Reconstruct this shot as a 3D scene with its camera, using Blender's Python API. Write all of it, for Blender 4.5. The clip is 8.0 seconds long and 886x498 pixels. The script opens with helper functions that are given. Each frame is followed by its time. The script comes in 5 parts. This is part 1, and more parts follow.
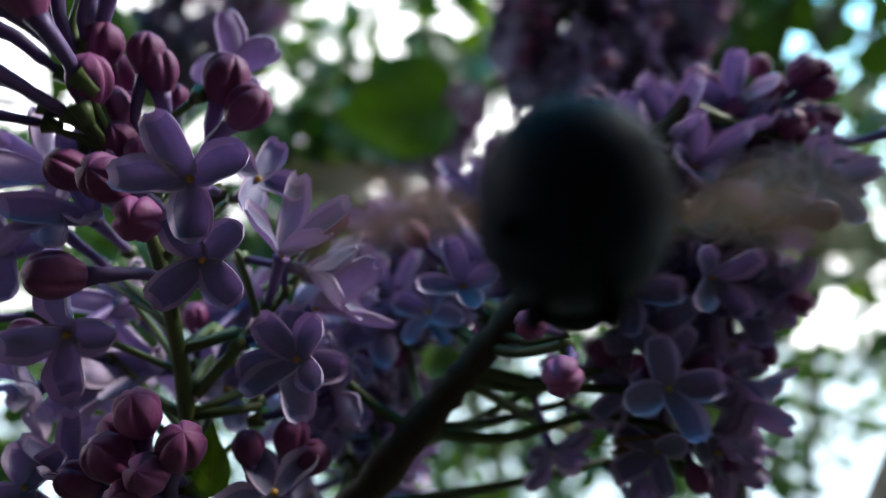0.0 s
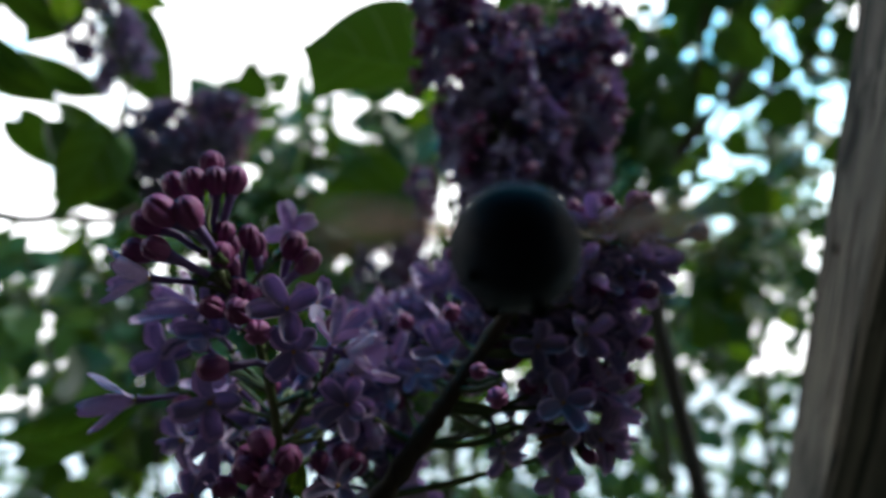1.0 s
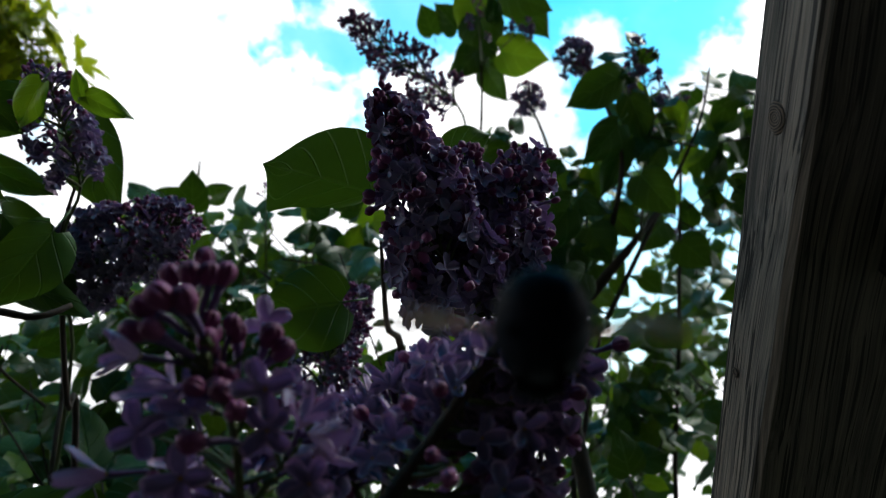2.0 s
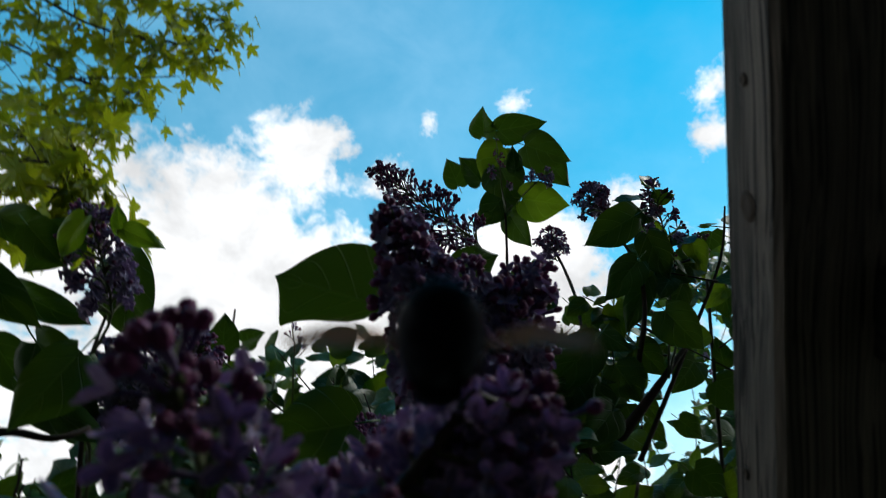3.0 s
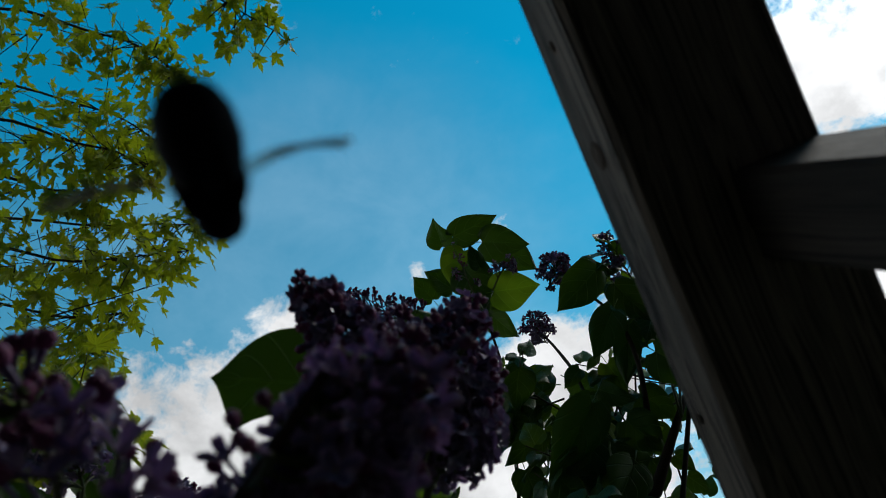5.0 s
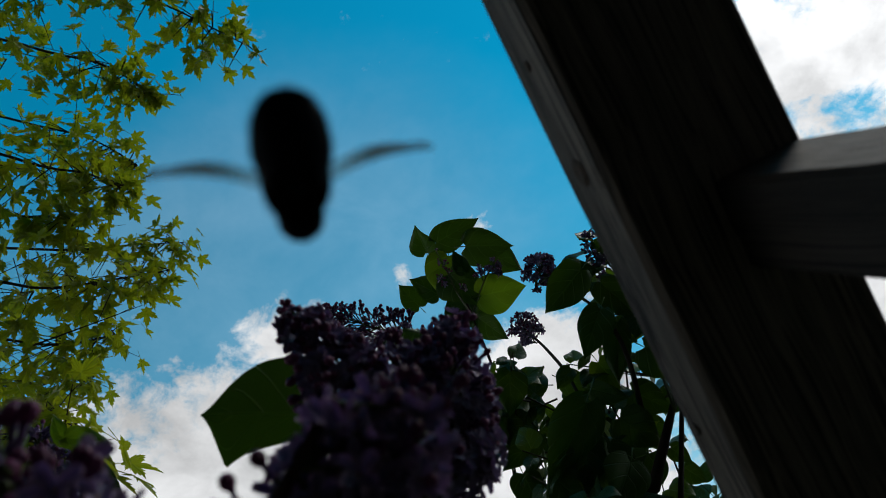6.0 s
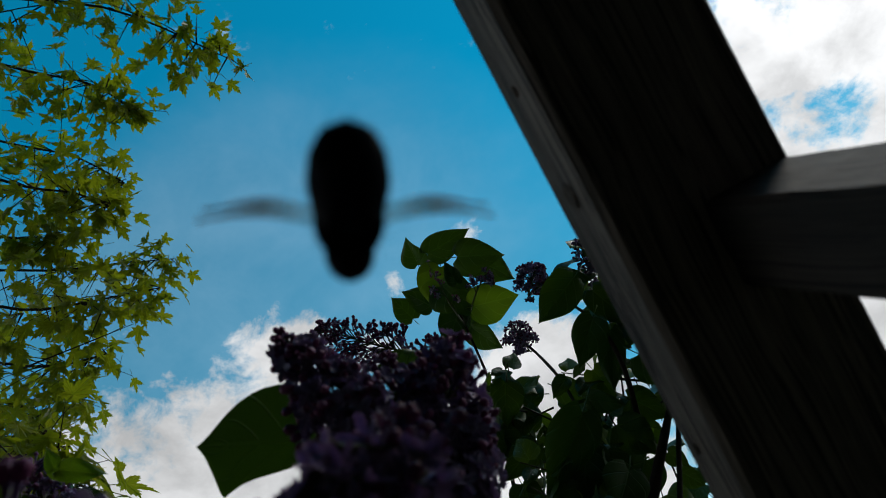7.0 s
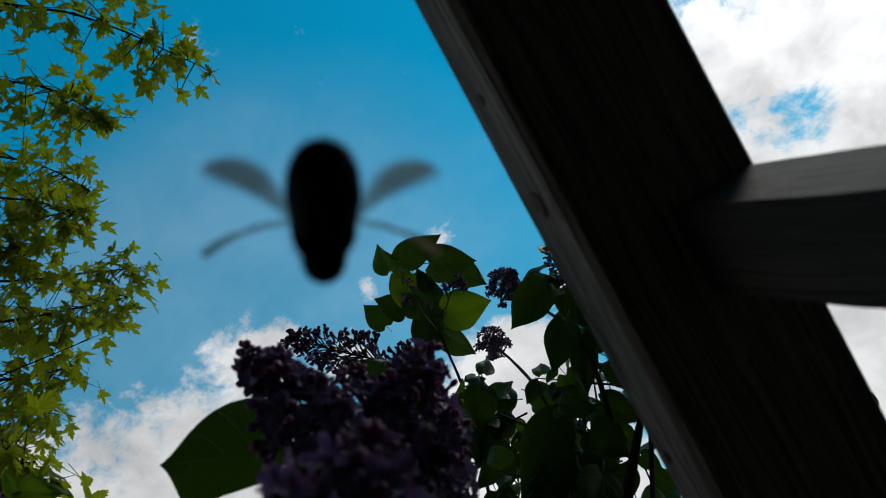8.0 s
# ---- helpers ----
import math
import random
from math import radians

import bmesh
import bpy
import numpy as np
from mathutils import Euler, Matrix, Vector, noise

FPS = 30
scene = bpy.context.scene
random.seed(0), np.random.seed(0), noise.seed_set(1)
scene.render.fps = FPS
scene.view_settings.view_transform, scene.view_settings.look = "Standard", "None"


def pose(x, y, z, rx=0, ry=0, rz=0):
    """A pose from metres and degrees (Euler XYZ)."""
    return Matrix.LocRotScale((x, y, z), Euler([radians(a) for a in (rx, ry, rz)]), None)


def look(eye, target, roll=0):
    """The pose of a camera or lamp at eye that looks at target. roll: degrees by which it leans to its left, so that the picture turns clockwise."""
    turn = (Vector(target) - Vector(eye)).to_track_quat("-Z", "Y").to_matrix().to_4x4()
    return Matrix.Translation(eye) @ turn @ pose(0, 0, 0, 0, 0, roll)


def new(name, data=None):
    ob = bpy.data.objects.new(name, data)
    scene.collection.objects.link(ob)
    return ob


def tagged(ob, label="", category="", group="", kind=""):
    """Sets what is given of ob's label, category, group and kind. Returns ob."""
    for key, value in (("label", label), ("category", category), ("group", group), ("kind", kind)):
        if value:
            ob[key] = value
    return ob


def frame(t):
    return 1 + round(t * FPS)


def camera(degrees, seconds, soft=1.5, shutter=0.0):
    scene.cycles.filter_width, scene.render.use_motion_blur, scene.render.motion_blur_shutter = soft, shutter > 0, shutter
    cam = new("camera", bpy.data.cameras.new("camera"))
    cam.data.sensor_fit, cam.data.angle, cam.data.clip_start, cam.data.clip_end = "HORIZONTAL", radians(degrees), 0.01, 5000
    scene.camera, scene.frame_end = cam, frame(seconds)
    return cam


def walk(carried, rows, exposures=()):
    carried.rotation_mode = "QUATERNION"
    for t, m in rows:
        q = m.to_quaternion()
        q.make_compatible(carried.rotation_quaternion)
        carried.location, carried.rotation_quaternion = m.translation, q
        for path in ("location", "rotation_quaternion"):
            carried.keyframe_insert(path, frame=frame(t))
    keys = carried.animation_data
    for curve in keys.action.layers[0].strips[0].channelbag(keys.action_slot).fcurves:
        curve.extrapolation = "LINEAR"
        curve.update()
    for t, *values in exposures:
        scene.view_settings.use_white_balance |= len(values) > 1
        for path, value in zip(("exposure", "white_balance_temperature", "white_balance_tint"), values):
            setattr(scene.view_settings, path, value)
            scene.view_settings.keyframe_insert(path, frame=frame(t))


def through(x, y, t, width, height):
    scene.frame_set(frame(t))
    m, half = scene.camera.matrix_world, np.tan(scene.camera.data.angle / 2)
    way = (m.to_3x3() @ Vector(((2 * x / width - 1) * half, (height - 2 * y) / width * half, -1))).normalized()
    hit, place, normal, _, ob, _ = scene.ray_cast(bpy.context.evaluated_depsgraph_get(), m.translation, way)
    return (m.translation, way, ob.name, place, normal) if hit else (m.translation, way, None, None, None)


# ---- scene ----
cam = camera(65.2, 8.0, soft=1.0, shutter=0.3)
PATH = [
    (0, (0.0278, 0.0179, 1.5198), (-0.0153, 1.8049, 1.7304), 2.1),
    (0.5, (0.0347, -0.0207, 1.5153), (0.0834, 1.7482, 1.842), -2.7),
    (1, (0.0251, -0.0547, 1.5171), (0.0845, 1.7078, 1.8771), -3.2),
    (1.5, (0.0137, -0.0728, 1.5144), (0.2394, 1.643, 2.0121), -2.6),
    (1.7, (0.0127, -0.0781, 1.5126), (0.2754, 1.6138, 2.0697), -3.0),
    (2.8, (0.0252, -0.0748, 1.4757), (0.218, 1.4384, 2.4306), 1.5),
    (3, (0.0337, -0.0781, 1.4703), (0.183, 1.3952, 2.4936), -1.4),
    (3.5, (0.0455, -0.0738, 1.4469), (0.1672, 1.2902, 2.6151), -7.8),
    (4, (0.0644, -0.0699, 1.4397), (0.2205, 1.1985, 2.7069), -15.3),
    (4.2, (0.0736, -0.0596, 1.4307), (0.2508, 1.1996, 2.7042), -18.0),
    (5.3, (0.0833, -0.0458, 1.41), (0.2615, 1.1721, 2.7231), -20.0),
    (5.5, (0.0846, -0.0487, 1.4127), (0.2793, 1.1644, 2.7285), -22.1),
    (6, (0.084, -0.0523, 1.4226), (0.3048, 1.1846, 2.7114), -24.0),
    (6.5, (0.0862, -0.0554, 1.4262), (0.3066, 1.1843, 2.7123), -24.8),
    (7, (0.0864, -0.0591, 1.4298), (0.3341, 1.1693, 2.7213), -26.7),
    (7.5, (0.0884, -0.0585, 1.4316), (0.3472, 1.1762, 2.715), -27.1),
    (8, (0.0905, -0.0571, 1.4343), (0.4067, 1.1712, 2.7105), -29.5),
]
EXPOSURES = [(0.0, 2.6), (0.5, 2.4), (1.0, 2.05), (1.7, 1.45), (2.8, 0.5), (3.5, 0.3), (4.2, 0.1), (5.5, -0.15), (8.0, -0.25)]
walk(cam, [(t, look(eye, target, roll)) for t, eye, target, roll in PATH], EXPOSURES)

# the lens pulls focus from the near flowers to the sky and tree
FOCUS = [(0.0, 0.084), (0.5, 0.099), (1.0, 0.119), (1.3, 0.15), (1.5, 0.225), (1.7, 0.27), (2.8, 0.8), (3.5, 1.15), (5.3, 1.5), (8.0, 1.5)]
focus_point = new("focus_point")
focus_point.empty_display_size = 0.005
cam.data.dof.use_dof = True
cam.data.dof.aperture_fstop = 11.5
cam.data.dof.focus_object = focus_point


def along_path(t):
    """Eye and view direction at a time."""
    times = [row[0] for row in PATH]
    eye = Vector([float(np.interp(t, times, [row[1][k] for row in PATH])) for k in range(3)])
    goal = Vector([float(np.interp(t, times, [row[2][k] for row in PATH])) for k in range(3)])
    return eye, (goal - eye).normalized()


def focus_row(t):
    eye, way = along_path(t)
    reach = math.exp(float(np.interp(t, [f[0] for f in FOCUS], [math.log(f[1]) for f in FOCUS])))
    return t, Matrix.Translation(eye + way * reach)

# ---- world: blue sky with broken cloud ----
SUN_ELEVATION, SUN_AZIMUTH = 52.0, 72.0     # degrees; azimuth clockwise from +y
world = bpy.data.worlds.new("sky")
scene.world = world
world.use_nodes = True
wt = world.node_tree
wt.nodes.clear()


def wnode(kind, **settings):
    n = wt.nodes.new(kind)
    for key, value in settings.items():
        setattr(n, key, value)
    return n


def wmath(op, a, b=0.0, clamp=False):
    n = wnode("ShaderNodeMath", operation=op, use_clamp=clamp)
    for i, v in enumerate((a, b)):
        if isinstance(v, (int, float)):
            n.inputs[i].default_value = v
        else:
            wt.links.new(v, n.inputs[i])
    return n.outputs[0]


coord = wnode("ShaderNodeTexCoord").outputs["Generated"]
sky = wnode("ShaderNodeTexSky", sky_type="NISHITA", sun_disc=False, sun_elevation=radians(SUN_ELEVATION),
            sun_rotation=radians(SUN_AZIMUTH), altitude=200, air_density=1.0, dust_density=0.0, ozone_density=2.0)
tone = wnode("ShaderNodeHueSaturation")
tone.inputs["Saturation"].default_value = 1.35
tone.inputs["Value"].default_value = 1.42
wt.links.new(sky.outputs[0], tone.inputs["Color"])
deep = wnode("ShaderNodeMix", data_type="RGBA", blend_type="MULTIPLY")
deep.inputs["Factor"].default_value = 1.0
deep.inputs["B"].default_value = (0.065, 1.51, 0.985, 1)
wt.links.new(tone.outputs[0], deep.inputs["A"])
split = wnode("ShaderNodeSeparateXYZ")
wt.links.new(coord, split.inputs[0])


def cloud_noise(scale, detail, rough, seed):
    m = wnode("ShaderNodeMapping")
    m.inputs["Location"].default_value = (seed, seed * 0.7, seed * 0.3)
    m.inputs["Scale"].default_value = (scale, scale, scale * 1.25)
    wt.links.new(coord, m.inputs[0])
    n = wnode("ShaderNodeTexNoise")
    n.inputs["Scale"].default_value = 1.0
    n.inputs["Detail"].default_value = detail
    n.inputs["Roughness"].default_value = rough
    n.inputs["Distortion"].default_value = 0.25
    wt.links.new(m.outputs[0], n.inputs["Vector"])
    return n.outputs["Fac"]


def bank(direction, size, weight):
    """A soft heap of cloud round a direction of the sky."""
    d = wnode("ShaderNodeVectorMath", operation="DISTANCE")
    wt.links.new(coord, d.inputs[0])
    d.inputs[1].default_value = Vector(direction).normalized()
    near = wmath("SUBTRACT", 1.0, wmath("DIVIDE", d.outputs["Value"], size), clamp=True)
    return wmath("MULTIPLY", near, weight)


fine = cloud_noise(6.5, 10.0, 0.64, 3.1)
broad = cloud_noise(1.6, 3.0, 0.5, 8.4)
low = wmath("MULTIPLY", wmath("SUBTRACT", 0.632, split.outputs["Z"]), 3.2)      # more cloud towards the horizon
low = wmath("MINIMUM", wmath("MAXIMUM", low, -0.10), 0.42)
ragged = wmath("MULTIPLY", wmath("SUBTRACT", cloud_noise(19.0, 9.0, 0.68, 12.3), 0.5), 0.75)     # torn edges
cover = wmath("ADD", wmath("ADD", wmath("ADD", fine, ragged), wmath("MULTIPLY", broad, 0.35)), low)
for direction, size, weight in (((-0.086, 0.726, 0.682), 0.075, 0.35), ((0.003, 0.755, 0.655), 0.075, 0.40), ((-0.108, 0.746, 0.657), 0.07, 0.2), ((-0.062, 0.718, 0.693), 0.05, 0.25), ((-0.145, 0.723, 0.675), 0.07, 0.28), ((-0.26, 0.72, 0.642), 0.07, 0.22),
                                ((0.056, 0.698, 0.714), 0.05, 0.33), ((0.174, 0.67, 0.722), 0.05, 0.32), ((0.409, 0.606, 0.682), 0.08, 0.40),
                                ((0.429, 0.642, 0.635), 0.055, 0.32), ((-0.282, 0.62, 0.732), 0.05, 0.30), ((-0.152, 0.48, 0.864), 0.03, 0.28),
                                ((-0.206, 0.569, 0.796), 0.03, 0.2), ((0.205, 0.802, 0.561), 0.12, 0.32), ((0.333, 0.726, 0.602), 0.06, 0.3),
                                ((0.68, 0.42, 0.60), 0.30, 0.55), ((0.58, 0.47, 0.665), 0.09, 0.25), ((0.64, 0.548, 0.538), 0.10, -0.6),
                                ((0.66, 0.66, 0.37), 0.30, 0.6), ((-0.20, 0.80, 0.57), 0.20, 0.30), ((-0.55, 0.35, 0.8), 0.4, 0.12), ((0.48, 0.80, 0.36), 0.28, -0.55), ((-0.355, 0.709, 0.61), 0.10, 0.2)):
    cover = wmath("ADD", cover, bank(direction, size, weight))
veil = wnode("ShaderNodeMapRange", interpolation_type="SMOOTHSTEP")          # thin high haze
thin = wmath("MULTIPLY", cloud_noise(2.6, 6.0, 0.6, 1.9), 0.5)
thin = wmath("ADD", thin, wmath("MULTIPLY", wmath("SUBTRACT", 0.74, split.outputs["Z"]), 1.5))
for direction, size, weight in (((-0.02, 0.645, 0.765), 0.36, 0.58), ((-0.25, 0.66, 0.705), 0.30, 0.28)):
    thin = wmath("ADD", thin, bank(direction, size, weight))
wt.links.new(thin, veil.inputs["Value"])
for key, value in (("From Min", 0.12), ("From Max", 0.66), ("To Min", 0.0), ("To Max", 0.15)):
    veil.inputs[key].default_value = value
mask = wnode("ShaderNodeMapRange", interpolation_type="SMOOTHSTEP")
wt.links.new(cover, mask.inputs["Value"])
for key, value in (("From Min", 0.73), ("From Max", 1.02), ("To Min", 0.0), ("To Max", 1.0)):
    mask.inputs[key].default_value = value
shade = wnode("ShaderNodeMapRange")
wt.links.new(cloud_noise(7.0, 7.0, 0.6, 5.7), shade.inputs["Value"])
for key, value in (("From Min", 0.35), ("From Max", 0.65), ("To Min", 4.8), ("To Max", 8.2)):
    shade.inputs[key].default_value = value
bright = wmath("MULTIPLY", shade.outputs[0], wmath("ADD", 1.0, bank((0.64, 0.36, 0.68), 0.45, 0.75)))       # brighter round the veiled sun
white = wnode("ShaderNodeCombineColor")
for i, k in enumerate((0.97, 0.985, 1.0)):
    wt.links.new(wmath("MULTIPLY", bright, k), white.inputs[i])
haze = wmath("MULTIPLY", wmath("SUBTRACT", 0.50, split.outputs["Z"], clamp=True), 2.0)      # pale air low in the sky
blend = wnode("ShaderNodeMix", data_type="RGBA")
wt.links.new(wmath("MAXIMUM", mask.outputs[0], wmath("ADD", veil.outputs[0], haze)), blend.inputs["Factor"])
wt.links.new(deep.outputs["Result"], blend.inputs["A"])
wt.links.new(white.outputs[0], blend.inputs["B"])
background = wnode("ShaderNodeBackground")
background.inputs["Strength"].default_value = 0.12
wt.links.new(blend.outputs["Result"], background.inputs["Color"])
wt.links.new(background.outputs[0], wnode("ShaderNodeOutputWorld").inputs["Surface"])

az, el = radians(SUN_AZIMUTH), radians(SUN_ELEVATION)
sun_way = Vector((math.sin(az) * math.cos(el), math.cos(az) * math.cos(el), math.sin(el)))
sun = new("sun", bpy.data.lights.new("sun", "SUN"))
sun.data.energy, sun.data.angle, sun.data.color = 1.1, radians(14), (1.0, 0.95, 0.86)
sun.matrix_world = look(sun_way * 20, (0, 0, 0))


# ---- materials ----
def material(name):
    m = bpy.data.materials.new(name)
    m.use_nodes = True
    t = m.node_tree
    return m, t, t.nodes["Principled BSDF"], t.nodes["Material Output"]


def add(t, kind, inputs=(), **settings):
    n = t.nodes.new(kind)
    for key, value in settings.items():
        setattr(n, key, value)
    for key, value in dict(inputs).items():
        if isinstance(value, bpy.types.NodeSocket):
            t.links.new(value, n.inputs[key])
        else:
            n.inputs[key].default_value = value
    return n


def ramp(t, fac, *stops):
    n = add(t, "ShaderNodeValToRGB", {"Fac": fac})
    el = n.color_ramp.elements
    while len(el) < len(stops):
        el.new(0.5)
    for e, (p, c) in zip(el, stops):
        e.position, e.color = p, (*c, 1)
    return n.outputs["Color"]


def tissue(name, dark, light, through, share, rough=0.5, grain=900.0, spread=0.5):
    """Petal, bud or leaf tissue: mottled at two scales, varied from piece to piece, letting some light through."""
    m, t, p, out = material(name)
    pos = add(t, "ShaderNodeNewGeometry").outputs["Position"]
    big = add(t, "ShaderNodeTexNoise", {"Vector": pos, "Scale": grain * 0.2, "Detail": 3.0}).outputs["Fac"]
    small = add(t, "ShaderNodeTexNoise", {"Vector": pos, "Scale": grain, "Detail": 4.0}).outputs["Fac"]
    one = add(t, "ShaderNodeObjectInfo").outputs["Random"]
    isle = add(t, "ShaderNodeNewGeometry").outputs["Random Per Island"]
    each = add(t, "ShaderNodeMath", {0: one, 1: isle}, operation="ADD").outputs[0]
    each = add(t, "ShaderNodeMath", {0: each, 1: 1.0}, operation="MODULO").outputs[0]
    a = add(t, "ShaderNodeMath", {0: each, 1: spread}, operation="MULTIPLY").outputs[0]
    b = add(t, "ShaderNodeMath", {0: big, 1: 1.0 - spread}, operation="MULTIPLY").outputs[0]
    fac = add(t, "ShaderNodeMath", {0: a, 1: b}, operation="ADD").outputs[0]
    col = ramp(t, fac, (0.15, dark), (0.75, light))
    mott = ramp(t, small, (0.3, (0.82, 0.82, 0.82)), (0.7, (1.0, 1.0, 1.0)))
    col = add(t, "ShaderNodeMix", {"Factor": 1.0, "A": col, "B": mott}, data_type="RGBA", blend_type="MULTIPLY").outputs["Result"]
    t.links.new(col, p.inputs["Base Color"])
    p.inputs["Roughness"].default_value = rough
    p.inputs["Specular IOR Level"].default_value = 0.3
    bump = add(t, "ShaderNodeBump", {"Strength": 0.35, "Distance": 0.0003, "Height": small})
    t.links.new(bump.outputs[0], p.inputs["Normal"])
    tr = add(t, "ShaderNodeBsdfTranslucent", {"Color": (*through, 1)})
    mix = add(t, "ShaderNodeMixShader", {0: share})
    t.links.new(p.outputs[0], mix.inputs[1])
    t.links.new(tr.outputs[0], mix.inputs[2])
    t.links.new(mix.outputs[0], out.inputs["Surface"])
    return m


def leaf_material(name, dark, light, through, share, rough=0.42):
    """Green blade with paler midrib and side veins that follow the blade."""
    m, t, p, out = material(name)
    uv = add(t, "ShaderNodeUVMap", uv_map="blade").outputs[0]
    s = add(t, "ShaderNodeSeparateXYZ", {0: uv})
    off = add(t, "ShaderNodeMath", {0: s.outputs[1], 1: 0.5}, operation="SUBTRACT").outputs[0]
    off = add(t, "ShaderNodeMath", {0: off}, operation="ABSOLUTE").outputs[0]
    slant = add(t, "ShaderNodeMath", {0: off, 1: 0.75}, operation="MULTIPLY").outputs[0]
    along = add(t, "ShaderNodeMath", {0: s.outputs[0], 1: slant}, operation="SUBTRACT").outputs[0]
    saw = add(t, "ShaderNodeMath", {0: along, 1: 8.0}, operation="MULTIPLY").outputs[0]
    saw = add(t, "ShaderNodeMath", {0: saw, 1: 1.0}, operation="PINGPONG").outputs[0]
    vein = ramp(t, saw, (0.0, (1, 1, 1)), (0.12, (0, 0, 0)))
    rib = ramp(t, off, (0.0, (1, 1, 1)), (0.03, (0, 0, 0)))
    lines = add(t, "ShaderNodeMix", {"Factor": 1.0, "A": vein, "B": rib}, data_type="RGBA", blend_type="LIGHTEN").outputs["Result"]
    pos = add(t, "ShaderNodeNewGeometry").outputs["Position"]
    small = add(t, "ShaderNodeTexNoise", {"Vector": pos, "Scale": 260.0, "Detail": 4.0}).outputs["Fac"]
    big = add(t, "ShaderNodeTexNoise", {"Vector": pos, "Scale": 30.0, "Detail": 3.0}).outputs["Fac"]
    one = add(t, "ShaderNodeObjectInfo").outputs["Random"]
    isle = add(t, "ShaderNodeNewGeometry").outputs["Random Per Island"]
    each = add(t, "ShaderNodeMath", {0: one, 1: isle}, operation="ADD").outputs[0]
    each = add(t, "ShaderNodeMath", {0: each, 1: 1.0}, operation="MODULO").outputs[0]
    fac = add(t, "ShaderNodeMix", {"Factor": 0.5, "A": each, "B": big}).outputs[0]
    col = ramp(t, fac, (0.15, dark), (0.8, light))
    pale = tuple(min(1, c * 1.7 + 0.02) for c in light)
    k = add(t, "ShaderNodeMath", {0: lines, 1: 0.4}, operation="MULTIPLY").outputs[0]
    col = add(t, "ShaderNodeMix", {"Factor": k, "A": col, "B": (*pale, 1)}, data_type="RGBA").outputs["Result"]
    t.links.new(col, p.inputs["Base Color"])
    p.inputs["Roughness"].default_value = rough
    p.inputs["Specular IOR Level"].default_value = 0.16
    h = add(t, "ShaderNodeMath", {0: small, 1: 0.3}, operation="MULTIPLY").outputs[0]
    h = add(t, "ShaderNodeMath", {0: h, 1: lines}, operation="SUBTRACT").outputs[0]
    bump = add(t, "ShaderNodeBump", {"Strength": 0.9, "Distance": 0.0012, "Height": h})
    t.links.new(bump.outputs[0], p.inputs["Normal"])
    tr = add(t, "ShaderNodeBsdfTranslucent", {"Color": (*through, 1)})
    mix = add(t, "ShaderNodeMixShader", {0: share})
    t.links.new(p.outputs[0], mix.inputs[1])
    t.links.new(tr.outputs[0], mix.inputs[2])
    t.links.new(mix.outputs[0], out.inputs["Surface"])
    return m


def rough_material(name, dark, light, scale, rough=0.85, relief=0.002, stretch=(1, 1, 1), gloss=0.3):
    m, t, p, out = material(name)
    pos = add(t, "ShaderNodeTexCoord").outputs["Object"]
    mp = add(t, "ShaderNodeMapping", {"Vector": pos, "Scale": stretch}).outputs[0]
    a = add(t, "ShaderNodeTexNoise", {"Vector": mp, "Scale": scale, "Detail": 6.0, "Roughness": 0.6}).outputs["Fac"]
    b = add(t, "ShaderNodeTexNoise", {"Vector": mp, "Scale": scale * 7, "Detail": 5.0}).outputs["Fac"]
    f = add(t, "ShaderNodeMix", {"Factor": 0.4, "A": a, "B": b}).outputs[0]
    t.links.new(ramp(t, f, (0.3, dark), (0.7, light)), p.inputs["Base Color"])
    p.inputs["Specular IOR Level"].default_value = gloss
    p.inputs["Roughness"].default_value = rough
    bump = add(t, "ShaderNodeBump", {"Strength": 0.6, "Distance": relief, "Height": f})
    t.links.new(bump.outputs[0], p.inputs["Normal"])
    return m


PETAL = tissue("lilac_petal", (0.12, 0.125, 0.215), (0.27, 0.255, 0.37), (0.42, 0.32, 0.60), 0.30, rough=0.65)
PETAL_EDGE = tissue("lilac_petal_edge", (0.44, 0.34, 0.47), (0.60, 0.48, 0.63), (0.55, 0.38, 0.66), 0.34, rough=0.65)
BUD_SKIN = tissue("lilac_bud", (0.095, 0.018, 0.066), (0.22, 0.052, 0.155), (0.34, 0.06, 0.2), 0.10, rough=0.62)
TUBE = tissue("lilac_tube", (0.05, 0.025, 0.09), (0.14, 0.08, 0.22), (0.25, 0.12, 0.35), 0.08)
ANTHER = tissue("anther", (0.45, 0.22, 0.04), (0.6, 0.35, 0.08), (0.5, 0.3, 0.05), 0.1)
GREEN_STEM = tissue("green_stem", (0.030, 0.045, 0.014), (0.075, 0.10, 0.028), (0.1, 0.16, 0.03), 0.05, grain=500.0)
BARK = rough_material("bark", (0.010, 0.008, 0.006), (0.042, 0.031, 0.021), 60.0, relief=0.001, stretch=(1, 1, 0.35))
LEAF = leaf_material("lilac_leaf", (0.010, 0.036, 0.012), (0.030, 0.080, 0.020), (0.095, 0.20, 0.008), 0.11)
LEAF_YOUNG = leaf_material("young_leaf", (0.026, 0.066, 0.010), (0.058, 0.12, 0.018), (0.20, 0.34, 0.010), 0.24)
MAPLE_LEAF = leaf_material("maple_leaf", (0.038, 0.068, 0.006), (0.095, 0.13, 0.011), (0.37, 0.42, 0.012), 0.44)
DARK_BARK = rough_material("dark_bark", (0.012, 0.008, 0.005), (0.05, 0.033, 0.02), 120.0, relief=0.0008, stretch=(1, 1, 0.35))
DRY_LEAF = rough_material("dry_leaf", (0.05, 0.03, 0.02), (0.22, 0.11, 0.05), 150.0)


